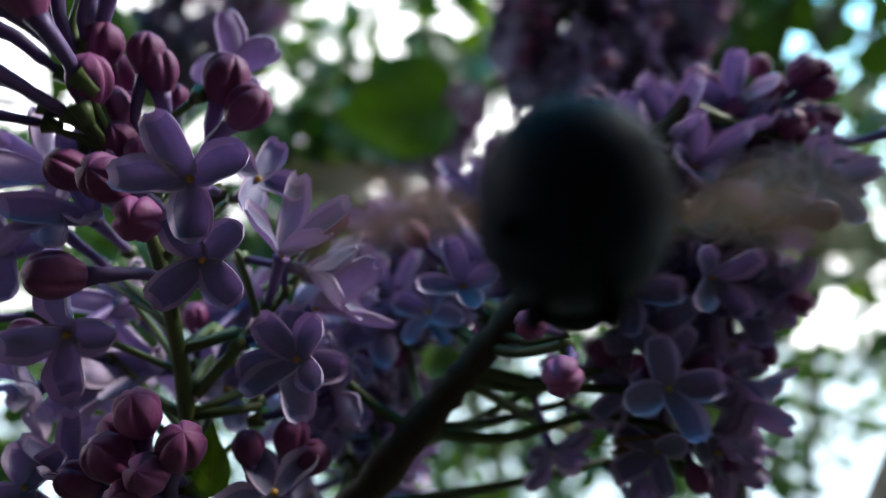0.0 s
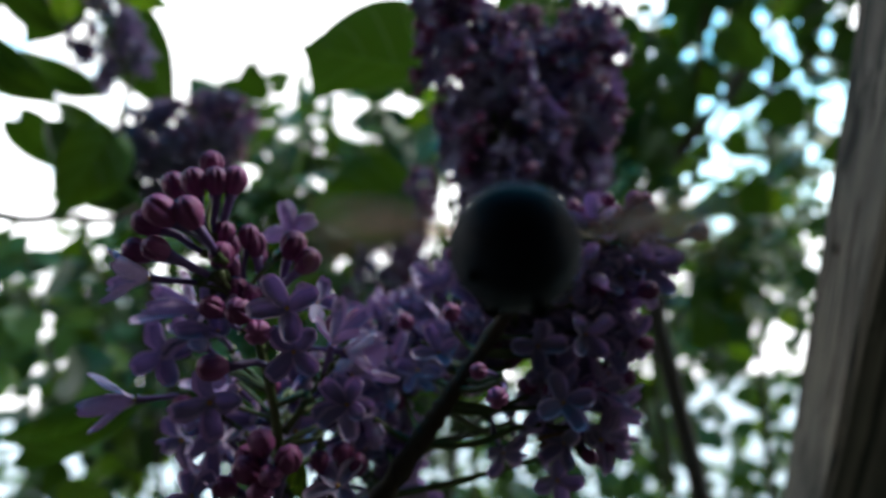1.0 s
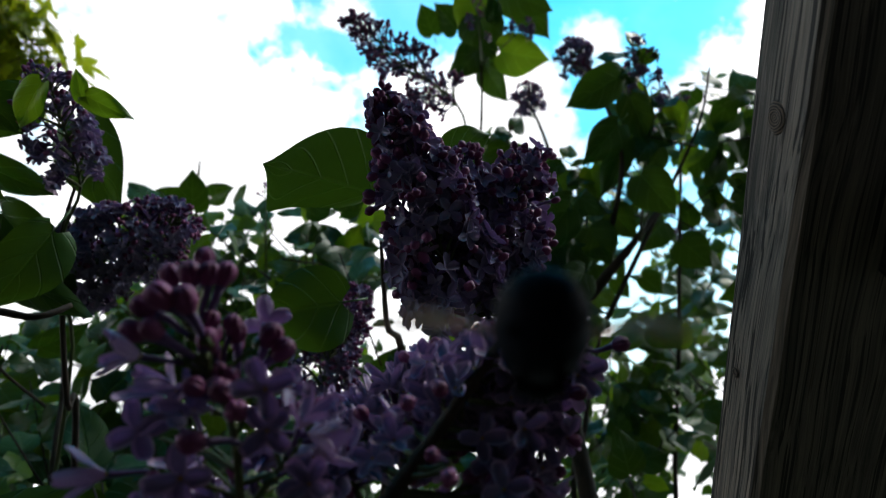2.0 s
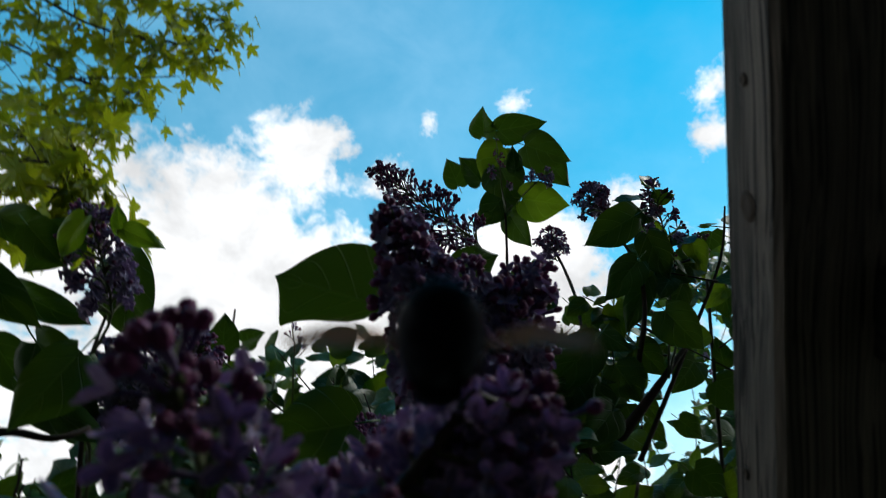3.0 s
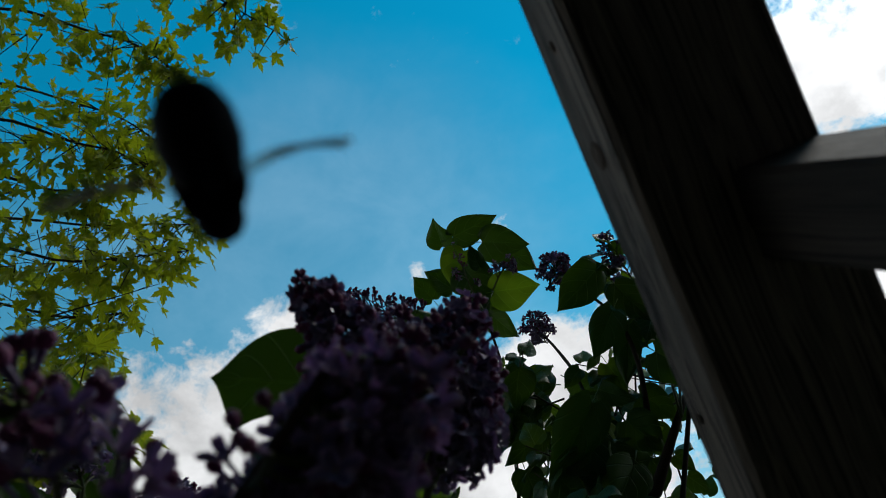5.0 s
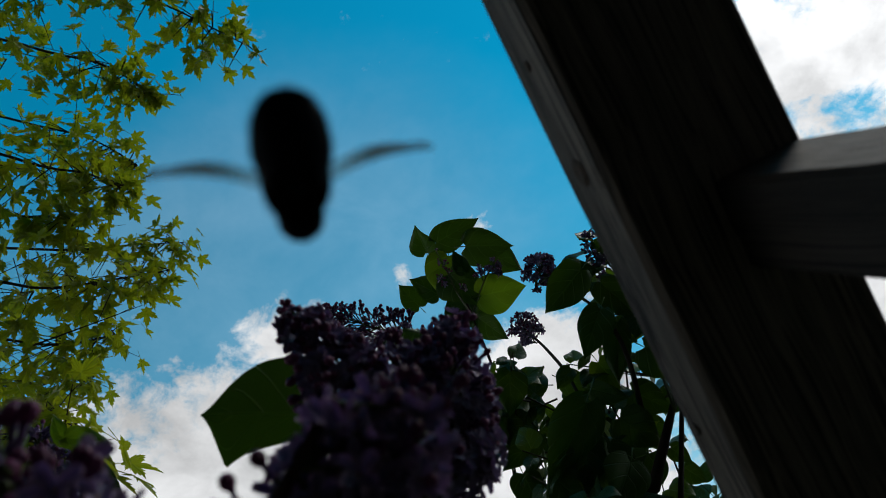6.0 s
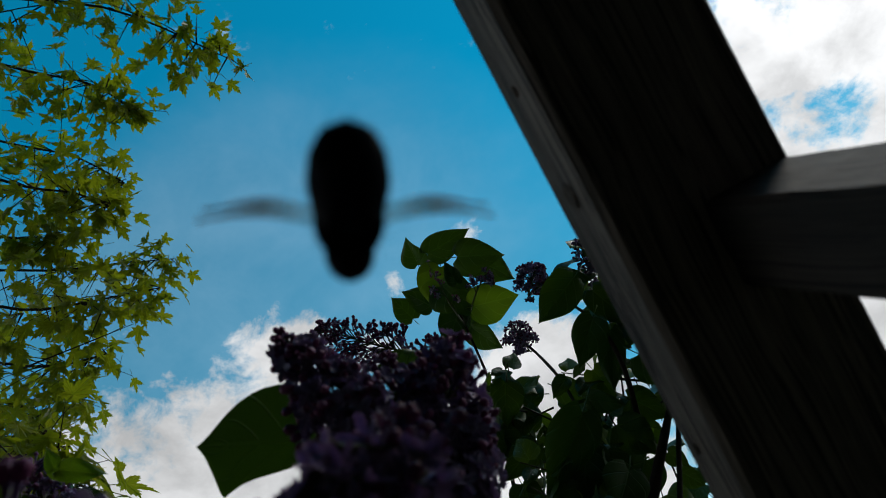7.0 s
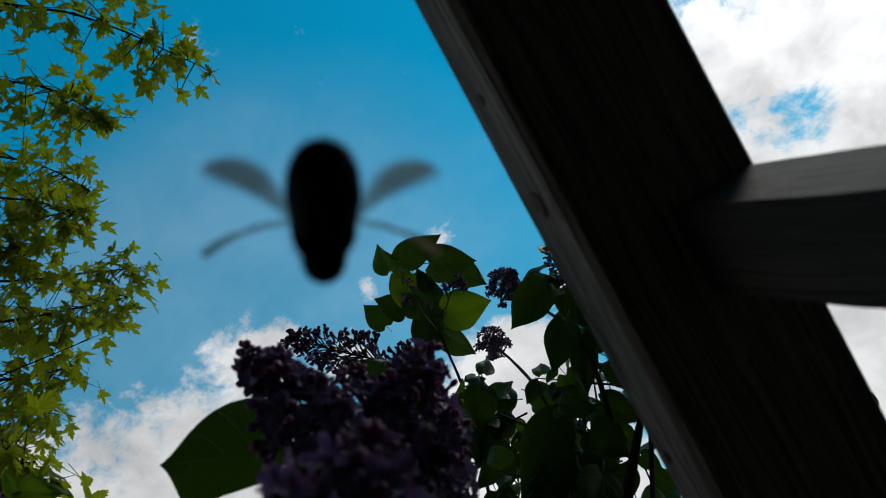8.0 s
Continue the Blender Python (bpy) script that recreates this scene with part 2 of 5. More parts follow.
# ---- building blocks ----
def mesh(name, verts, faces, mats, which=None, uvs=None, smooth=True):
    me = bpy.data.meshes.new(name)
    me.from_pydata([tuple(v) for v in verts], [], faces)
    for m in mats:
        me.materials.append(m)
    if which is not None:
        me.polygons.foreach_set("material_index", which)
    if uvs is not None:
        layer = me.uv_layers.new(name="blade")
        loops = np.zeros(len(me.loops), dtype=np.int32)
        me.loops.foreach_get("vertex_index", loops)
        layer.data.foreach_set("uv", np.asarray(uvs, dtype=np.float32)[loops].ravel())
    if smooth:
        me.polygons.foreach_set("use_smooth", [True] * len(me.polygons))
    me.update()
    return me


def thing(name, at, label, category, group="", kind=""):
    ob = new(name)
    ob.location = at
    ob.empty_display_size = 0.01
    return tagged(ob, label, category, group, kind)


def part(name, me, parent, m=None, label="", kind=""):
    """Links a mesh as one part; m is its pose in the world, and the parent's own place is taken off."""
    ob = new(name, me)
    ob.parent = parent
    m = Matrix() if m is None else m
    if parent.parent is None:
        ob.matrix_basis = Matrix.Translation(-parent.location) @ m
    else:
        ob.matrix_basis = parent.matrix_basis.inverted() @ Matrix.Translation(-parent.parent.location) @ m
    return tagged(ob, label, "", "", kind)


def aim(at, way, spin=0.0, size=1.0, hint=(0, 0, 1)):
    """A pose at a place whose z runs along way."""
    z = Vector(way).normalized()
    h = Vector(hint)
    if abs(z.dot(h.normalized())) > 0.97:
        h = Vector((0, 1, 0))
    x = h.cross(z).normalized()
    y = z.cross(x)
    m = Matrix((x, y, z)).transposed().to_4x4()
    return Matrix.Translation(at) @ m @ Matrix.Rotation(spin, 4, "Z") @ Matrix.Scale(size, 4)


def tube_shape(points, radii, sides=8, cap=True):
    """Vertices and faces of a round stem along points."""
    pts = [Vector(p) for p in points]
    verts, faces = [], []
    ref = Vector((0.31, 0.17, 0.93))
    for i, p in enumerate(pts):
        w = (pts[min(i + 1, len(pts) - 1)] - pts[max(i - 1, 0)]).normalized()
        x = ref.cross(w)
        x = x.normalized() if x.length > 1e-4 else Vector((1, 0, 0))
        y = w.cross(x)
        for k in range(sides):
            a = 2 * math.pi * k / sides
            verts.append(p + (x * math.cos(a) + y * math.sin(a)) * radii[i])
    for i in range(len(pts) - 1):
        for k in range(sides):
            a, b = i * sides + k, i * sides + (k + 1) % sides
            faces.append((a, b, b + sides, a + sides))
    if cap:
        faces.append(tuple(range(sides - 1, -1, -1)))
        faces.append(tuple(range((len(pts) - 1) * sides, len(pts) * sides)))
    return verts, faces


def smooth_line(points, steps=5):
    """A soft curve through points (Catmull-Rom)."""
    pts = [Vector(p) for p in points]
    if len(pts) < 3:
        return [pts[0].lerp(pts[1], i / steps) for i in range(steps + 1)]
    out = []
    for i in range(len(pts) - 1):
        a, b, c, d = pts[max(i - 1, 0)], pts[i], pts[i + 1], pts[min(i + 2, len(pts) - 1)]
        for k in range(steps):
            s = k / steps
            out.append(0.5 * ((2 * b) + (c - a) * s + (2 * a - 5 * b + 4 * c - d) * s * s + (3 * b - a - 3 * c + d) * s ** 3))
    out.append(pts[-1])
    return out


class Heap:
    """Collects shapes into one mesh."""

    def __init__(self):
        self.v, self.f, self.w, self.uv = [], [], [], []

    def put(self, shape, m=None, slot=None):
        verts, faces, which, uvs = (list(shape) + [None, None])[:4]
        n = len(self.v)
        self.v += [m @ Vector(p) for p in verts] if m is not None else list(verts)
        self.f += [tuple(i + n for i in f) for f in faces]
        self.w += list(which) if slot is None and which is not None else [slot or 0] * len(faces)
        self.uv += list(uvs) if uvs is not None else [(0, 0)] * len(verts)

    def stem(self, points, r0, r1, sides=7, steps=5, slot=0, bumps=0.0):
        line = smooth_line(points, steps)
        n = len(line) - 1
        radii = [(r0 + (r1 - r0) * i / n) * (1 + bumps * math.sin(i * 2.7)) for i in range(n + 1)]
        self.put(tube_shape(line, radii, sides), slot=slot)

    def mesh(self, name, mats):
        return mesh(name, self.v, self.f, mats, self.w, self.uv)


# ---- shapes of flower, bud and leaf ----
def petal_shape(length, width, rise, cup, nu, nv):
    verts, faces, which = [], [], []
    for i in range(nu + 1):
        u = i / nu
        half = width / 2 * (0.36 + 0.64 * math.sin(math.pi * min(1, u * 0.9 + 0.02)) ** 0.75) if u < 0.999 else width * 0.16
        for j in range(nv + 1):
            v = 2 * j / nv - 1
            r = 0.0003 + length * 1.08 * u
            bend = rise * r + cup * abs(v) ** 2.6 * half * 0.9 * min(1, 2.5 * u) - 0.25 * length * max(0, u - 0.45) ** 2 + cup * length * max(0, u - 0.72) ** 2 * 2.4
            verts.append(Vector((r, v * half, bend)))
    back = len(verts)
    verts += [p + Vector((0, 0, -0.00028)) for p in verts]
    w = nv + 1
    for i in range(nu):
        for j in range(nv):
            a = i * w + j
            rim = i == nu - 1 or j in (0, nv - 1)
            faces.append((a, a + w, a + w + 1, a + 1))
            which.append(1 if rim and nu > 3 else 0)
            faces.append((back + a, back + a + 1, back + a + w + 1, back + a + w))
            which.append(1)
    ring = [i * w for i in range(nu + 1)] + [nu * w + j for j in range(1, w)] + [i * w + nv for i in range(nu - 1, -1, -1)]
    for a, b in zip(ring, ring[1:]):
        faces.append((a, b, back + b, back + a))
        which.append(1)
    return verts, faces, which


def flower_shape(rng, fine=True, closed=0.0):
    """A four-petalled lilac flower, facing +z, with its tube behind it."""
    h = Heap()
    nu, nv = (10, 8) if fine else (3, 2)
    for k in range(4):
        a = k * math.pi / 2 + rng.uniform(-0.16, 0.16)
        rise = rng.uniform(-0.05, 0.3) + closed * rng.uniform(0.9, 1.5)
        tip = petal_shape(rng.uniform(0.0052, 0.0060), rng.uniform(0.0037, 0.0042), rise, rng.uniform(0.8, 1.25), nu, nv)
        twist = Matrix.Rotation(a, 4, "Z") @ Matrix.Rotation(rng.uniform(-0.25, 0.25), 4, "X")
        h.put(tip, twist)
    bend = rng.uniform(-0.0012, 0.0012)
    line = [(bend * 0.6, bend, -0.0095), (bend * 0.4, bend * 0.5, -0.006), (0, 0, -0.002), (0, 0, -0.0005)]
    h.put(tube_shape(smooth_line(line, 2 if fine else 1), [0.0005, 0.0006, 0.0006, 0.0007, 0.0008, 0.0009, 0.0012] if fine else [0.0008, 0.0009, 0.0011, 0.0012], 8 if fine else 5), slot=2)
    if fine:
        h.put(tube_shape([(0, 0, -0.0004), (0.0001, 0, 0.0004), (0, 0, 0.0008)], [0.0004, 0.00045, 0.0002], 6), slot=3)
        h.put(tube_shape([(bend * 0.6, bend, -0.0112), (bend * 0.6, bend, -0.0092)], [0.0006, 0.0012], 6), slot=4)
    return h


def bud_shape(rng, fine=True, swell=1.0):
    """A closed bud along +z from its calyx: a slim tube and a four-lobed head."""
    h = Heap()
    n, rings = (40, 12) if fine else (8, 5)
    verts, faces = [], []
    length, wide = 0.0056 * swell, 0.0024 * swell
    for i in range(rings + 1):
        s = i / rings
        r = wide * (0.36 + 0.64 * math.sin(math.pi * 0.5 * min(1, s / 0.55)) ** 0.9) * (1 - max(0, (s - 0.45) / 0.55) ** 2.8) ** 0.5 if s < 1 else wide * 0.10
        for k in range(n):
            a = 2 * math.pi * k / n
            off = abs((a / (math.pi / 2) + 0.5) % 1.0 - 0.5) * 2
            lobe = 1 - (0.10 + 0.26 * s) * math.exp(-(off / 0.20) ** 2) - 0.05 * off ** 2
            verts.append(Vector((math.cos(a) * r * lobe, math.sin(a) * r * lobe, 0.0085 + length * s)))
    for i in range(rings):
        for k in range(n):
            a, b = i * n + k, i * n + (k + 1) % n
            faces.append((a, b, b + n, a + n))
    faces.append(tuple(range(rings * n, rings * n + n)))
    h.put((verts, faces), slot=0)
    bend = rng.uniform(-0.0008, 0.0008)
    line = [(0, 0, 0), (bend, bend, 0.003), (bend, 0, 0.006), (0, 0, 0.0090)]
    h.put(tube_shape(smooth_line(line, 2 if fine else 1), [0.0005, 0.0006, 0.0007, 0.0007, 0.0008, 0.0009, 0.0012] if fine else [0.0008, 0.0009, 0.001, 0.0013], 8 if fine else 5), slot=1)
    if fine:
        h.put(tube_shape([(0, 0, -0.0012), (0, 0, 0.0010)], [0.0006, 0.0012], 6), slot=2)
    return h


def leaf_shape(rng, nu=10, nv=6, fold=0.25, curl=0.2):
    """A heart-shaped blade one unit long and wide along +x, its upper face to +z, with rounded lobes and a short stalk at the base."""
    reach = [0.0, 0.04, 0.10, 0.20, 0.30, 0.40, 0.50, 0.60, 0.70, 0.80, 0.88, 0.94, 1.0]
    half = [0.17, 0.32, 0.42, 0.49, 0.50, 0.485, 0.445, 0.38, 0.295, 0.195, 0.11, 0.05, 0.0]
    verts, faces, uvs = [], [], []
    wave, ph, lop = rng.uniform(0.015, 0.045), rng.uniform(0, 6), rng.uniform(-0.08, 0.08)
    for i in range(nu + 1):
        u = (i / nu) ** 1.15
        wide = float(np.interp(u, reach, half)) * (1 + 0.03 * math.sin(9 * u + ph))
        for j in range(nv + 1):
            v = 2 * j / nv - 1
            y = v * wide * (1 + lop * v)
            x = u - 0.11 * abs(v) ** 1.4 * (1 - u) ** 4
            rim = max(0.0, abs(v) - 0.55)
            z = fold * abs(y) * (1 - 0.4 * u) - curl * u * u * 0.5 + wave * math.sin(7 * u + ph + 2 * v) * abs(v) * 2 - 0.7 * fold * y * y - 0.25 * rim * rim
            verts.append(Vector((x, y, z)))
            uvs.append((u, j / nv))
    w = nv + 1
    for i in range(nu):
        for j in range(nv):
            a = i * w + j
            faces.append((a, a + w, a + w + 1, a + 1))
    if nu > 9:
        v2, f2 = tube_shape([(-0.30, 0, -0.03), (-0.12, 0, 0.0), (0.03, 0, -0.004)], [0.017, 0.013, 0.010], 5)
        n = len(verts)
        verts += v2
        uvs += [(0.5, 0.5)] * len(v2)
        faces += [tuple(i + n for i in f) for f in f2]
    return verts, faces, [0] * len(faces), uvs


def maple_shape(rng):
    """A pointed maple leaf with three long and two short toothed lobes, one unit across, stalk at the origin, along +x."""
    outline = []
    angles = (-122, -56, 0, 56, 122)
    reach = (0.30, 0.52, 0.66, 0.52, 0.30)
    for i, (a, r) in enumerate(zip(angles, reach)):
        a += rng.uniform(-6, 6)
        r *= rng.uniform(0.9, 1.1)
        for da, k in ((-23, 0.50), (-19, 0.66), (-11, 0.60), (-9, 0.80), (-4, 0.78), (0, 1.0), (4, 0.78), (9, 0.80), (11, 0.60), (19, 0.66), (23, 0.50)):
            q = radians(a + da)
            outline.append((0.28 + math.cos(q) * r * k, math.sin(q) * r * k))
        if i < 4:
            q = radians((angles[i] + angles[i + 1]) / 2)
            outline.append((0.28 + math.cos(q) * 0.20, math.sin(q) * 0.20))
    outline.append((0.10, 0.04))
    outline.append((0.10, -0.04))
    droop, fold = rng.uniform(0.2, 0.8), rng.uniform(0.0, 0.35)
    verts = [Vector((0.28, 0, 0.03))] + [Vector((x, y, fold * abs(y) - droop * ((x - 0.28) ** 2 + y * y) + 0.03 * math.sin(9 * x + 7 * y))) for x, y in outline]
    uvs = [(0.35, 0.5)] + [(min(0.99, max(0.01, x)), min(0.99, max(0.01, y + 0.5))) for x, y in outline]
    n = len(outline)
    faces = [(0, i + 1, (i + 1) % n + 1) for i in range(n)]
    v2, f2 = tube_shape([(-0.35, 0, 0.03), (0.28, 0, 0.03)], [0.012, 0.008], 3, cap=False)
    k = len(verts)
    return verts + v2, faces + [tuple(i + k for i in f) for f in f2], [0] * (n + len(f2)), uvs + [(0.5, 0.5)] * len(v2)


shape_rng = random.Random(11)
FLOWER_MATS = [PETAL, PETAL_EDGE, TUBE, ANTHER, GREEN_STEM]
BUD_MATS = [BUD_SKIN, TUBE, GREEN_STEM]
FLOWERS = [flower_shape(shape_rng).mesh("flower", FLOWER_MATS) for _ in range(7)]
HALF_OPEN = [flower_shape(shape_rng, True, 0.8).mesh("half_open_flower", FLOWER_MATS) for _ in range(4)]
CUPPED = [flower_shape(random.Random(500 + k), True, 0.4).mesh("flower", FLOWER_MATS) for k in range(5)]
BUDS = [bud_shape(shape_rng, True, shape_rng.uniform(0.9, 1.08)).mesh("bud", BUD_MATS) for _ in range(5)]
PLAIN_FLOWERS = [flower_shape(shape_rng, False) for _ in range(6)]
PLAIN_BUDS = [bud_shape(shape_rng, False) for _ in range(4)]
PLAIN_FLOWER_MESHES = [h.mesh("flower", FLOWER_MATS) for h in PLAIN_FLOWERS]
PLAIN_BUD_MESHES = [h.mesh("bud", BUD_MATS) for h in PLAIN_BUDS]
LEAF_SHAPES = [leaf_shape(shape_rng, 18, 8, shape_rng.uniform(0.2, 0.5), shape_rng.uniform(0.1, 0.5)) for _ in range(6)]
LEAF_MESHES = [mesh("leaf", s[0], s[1], [LEAF], s[2], s[3]) for s in LEAF_SHAPES]
YOUNG_MESHES = [mesh("leaf", s[0], s[1], [LEAF_YOUNG], s[2], s[3]) for s in LEAF_SHAPES]
SMALL_LEAVES = [leaf_shape(shape_rng, 8, 4, shape_rng.uniform(0.1, 0.5), shape_rng.uniform(0.1, 0.6)) for _ in range(5)]
SMALL_LEAF_MESHES = [mesh("leaf", s[0], s[1], [LEAF], s[2], s[3]) for s in SMALL_LEAVES]
SMALL_YOUNG_MESHES = [mesh("leaf", s[0], s[1], [LEAF_YOUNG], s[2], s[3]) for s in SMALL_LEAVES]
MAPLE_SHAPES = [maple_shape(shape_rng) for _ in range(6)]
MAPLE_MESHES = [mesh("leaf", s[0], s[1], [MAPLE_LEAF], s[2], s[3], smooth=False) for s in MAPLE_SHAPES]


def broad_leaf():
    """A broad blade whose lower margin runs out into a second corner; one unit long along +x, upper face to +z."""
    reach = [0.0, 0.10, 0.22, 0.35, 0.50, 0.60, 0.68, 0.73, 0.80, 0.90, 0.95, 1.0]
    above = [0.20, 0.40, 0.46, 0.46, 0.43, 0.39, 0.34, 0.30, 0.23, 0.10, 0.04, 0.0]
    below = [0.05, 0.17, 0.24, 0.27, 0.31, 0.36, 0.43, 0.50, 0.35, 0.14, 0.055, 0.0]
    nu, nv = 32, 6
    verts, faces, uvs = [], [], []
    for i in range(nu + 1):
        u = i / nu
        up, down = float(np.interp(u, reach, above)), float(np.interp(u, reach, below))
        for j in range(-nv, nv + 1):
            v = j / nv
            y = v * up if v > 0 else v * down
            z = 0.16 * abs(y) - 0.12 * u * u + 0.02 * math.sin(8 * u + 5 * v) * abs(v) + (0.45 * y * y if v < 0 else 0)
            verts.append(Vector((u, y, z)))
            uvs.append((u, 0.5 + 0.5 * v))
    w = 2 * nv + 1
    for i in range(nu):
        for j in range(w - 1):
            a = i * w + j
            faces.append((a, a + w, a + w + 1, a + 1))
    v2, f2 = tube_shape([(-0.25, 0, -0.05), (-0.1, 0, 0.0), (0.03, 0, -0.004)], [0.014, 0.012, 0.010], 6)
    n = len(verts)
    return verts + v2, faces + [tuple(i + n for i in f) for f in f2], [0] * (len(faces) + len(f2)), uvs + [(0.5, 0.5)] * len(v2)


def leaf_pose(base, tip, width, rng, face=(0, -0.8, -0.5), lean=0.5):
    """A leaf from base to tip whose under or upper face looks roughly along face."""
    base, tip = Vector(base), Vector(tip)
    x = (tip - base).normalized()
    f = Vector(face) + Vector((rng.uniform(-lean, lean), rng.uniform(-lean, lean), rng.uniform(-lean, lean)))
    z = (f - x * f.dot(x)).normalized()
    y = z.cross(x)
    m = Matrix((x, y, z)).transposed().to_4x4()
    return Matrix.Translation(base) @ m @ Matrix.Diagonal(((tip - base).length, width, (tip - base).length, 1))


def put_leaf(parent, base, tip, width, rng, young=False, label="", **how):
    me = (YOUNG_MESHES if young else LEAF_MESHES)[rng.randrange(6)]
    return part("leaf", me, parent, leaf_pose(base, tip, width, rng, **how), label)


def panicle(name, base, tip, radius, count, seed, label, stalk=(), open_share=0.75, parts=True, size=1.0, leaves=(), group="lilac flower heads"):
    """A conical lilac flower head: axis, opposite side branches and flowers or buds that look outwards.
    stalk: places that the stem runs on to below the base."""
    rng = random.Random(seed)
    base, tip = Vector(base), Vector(tip)
    axis = tip - base
    n = axis.normalized()
    side = n.orthogonal().normalized()
    other = n.cross(side)
    root = thing(name, stalk[-1] if stalk else base, label, "lilac flower", group)
    stem = Heap()
    line = [tip, base.lerp(tip, 0.5) + side * radius * 0.05, base] + [Vector(p) for p in stalk]
    stem.stem(line, 0.0008 * size, 0.0019 * size, 7, 4, 0)
    heap = Heap()
    made = 0
    whorls = max(4, int(count / 14))
    while made < count:
        s = (made / count + rng.uniform(-0.5, 0.5) / whorls)
        s = min(0.99, max(0.0, s))
        reach = radius * (0.35 + 0.65 * math.sin(math.pi * min(1, 0.22 + 0.78 * (1 - s)) * 0.62)) * (1 - 0.55 * s ** 2.5)
        a = rng.uniform(0, 2 * math.pi)
        out = side * math.cos(a) + other * math.sin(a)
        root_at = base + axis * max(0, s - 0.06)
        hub = base + axis * s + out * reach * rng.uniform(0.45, 0.75) + n * reach * 0.2
        stem.stem([root_at, root_at.lerp(hub, 0.6) + n * reach * 0.05, hub], 0.0009 * size, 0.0006 * size, 5, 2, 0)
        for _ in range(rng.randint(4, 6)):
            way = (out * rng.uniform(0.5, 1.3) + n * rng.uniform(-0.1, 0.9) + Vector([rng.gauss(0, 0.55) for _ in range(3)])).normalized()
            end = hub + way * rng.uniform(0.4, 0.75) * min(reach, 0.016 * size)
            is_open = rng.random() < open_share * (1.25 - 1.1 * s)
            grow = size * rng.uniform(0.85, 1.1)
            if is_open:
                m = aim(end, way, rng.uniform(0, 6.3), grow)
                if parts:
                    part("flower", rng.choice(PLAIN_FLOWER_MESHES), root, m)
                else:
                    k = rng.choice(PLAIN_FLOWERS)
                    heap.put((k.v, k.f, k.w, k.uv), m)
            else:
                m = aim(end - way * 0.008 * grow, way, rng.uniform(0, 6.3), grow * (0.8 if s > 0.7 else 1))
                if parts:
                    part("bud", rng.choice(PLAIN_BUD_MESHES), root, m)
                else:
                    k = rng.choice(PLAIN_BUDS)
                    heap.put((k.v, k.f, [5 if w == 0 else 2 for w in k.w], k.uv), m)
            made += 1
    part("stem", stem.mesh("stem", [GREEN_STEM]), root)
    if not parts:
        part("flower_mass", heap.mesh("flower_mass", FLOWER_MATS + [BUD_SKIN]), root, kind="stuff")
    for b, t, w in leaves:
        put_leaf(root, b, t, w, rng)
    return root

# ---- ground, and the unseen wall and roof added behind ----
LAWN = rough_material("lawn_and_soil", (0.012, 0.014, 0.006), (0.028, 0.032, 0.012), 6.0, relief=0.02)
LIGHT_BLOCK = rough_material("light_block_dark", (0.022, 0.02, 0.018), (0.045, 0.042, 0.038), 5.0, relief=0.002, stretch=(0.3, 1, 6))


def slab(name, x0, x1, y0, y1, z0, z1, mat, label, category):
    v = [(x, y, z) for z in (z0, z1) for y in (y0, y1) for x in (x0, x1)]
    f = [(0, 2, 3, 1), (4, 5, 7, 6), (0, 1, 5, 4), (2, 6, 7, 3), (0, 4, 6, 2), (1, 3, 7, 5)]
    return tagged(new(name, mesh(name, v, f, [mat], smooth=False)), label, category, "", "structure")


slab("ground", -2500, 2500, -2500, 2500, -0.3, 0.0, LAWN, "shaded lawn and bare soil under the lilac bushes", "ground")
# pale sheet added so gaps below the horizon come out bright like sky
PALE = rough_material("pale_gap_fill", (0.38, 0.37, 0.35), (0.58, 0.57, 0.54), 3.0, relief=0.004)
slab("driveway", -90, 90, 3.6, 160, 0.0, 0.004, PALE, "pale sheet added beyond the bushes to brighten the gaps between leaves", "gravel yard")
# unseen wall and roof, added to keep light off the near flowers and timber
slab("wall_house", -6, 6, -1.6, -1.4, 0.0, 6.5, LIGHT_BLOCK, "unseen dark wall added to block light from behind", "wall")
slab("porch_roof", -6, 6, -1.4, -0.18, 2.7, 2.8, LIGHT_BLOCK, "unseen dark roof added to block light from above and behind", "roof")


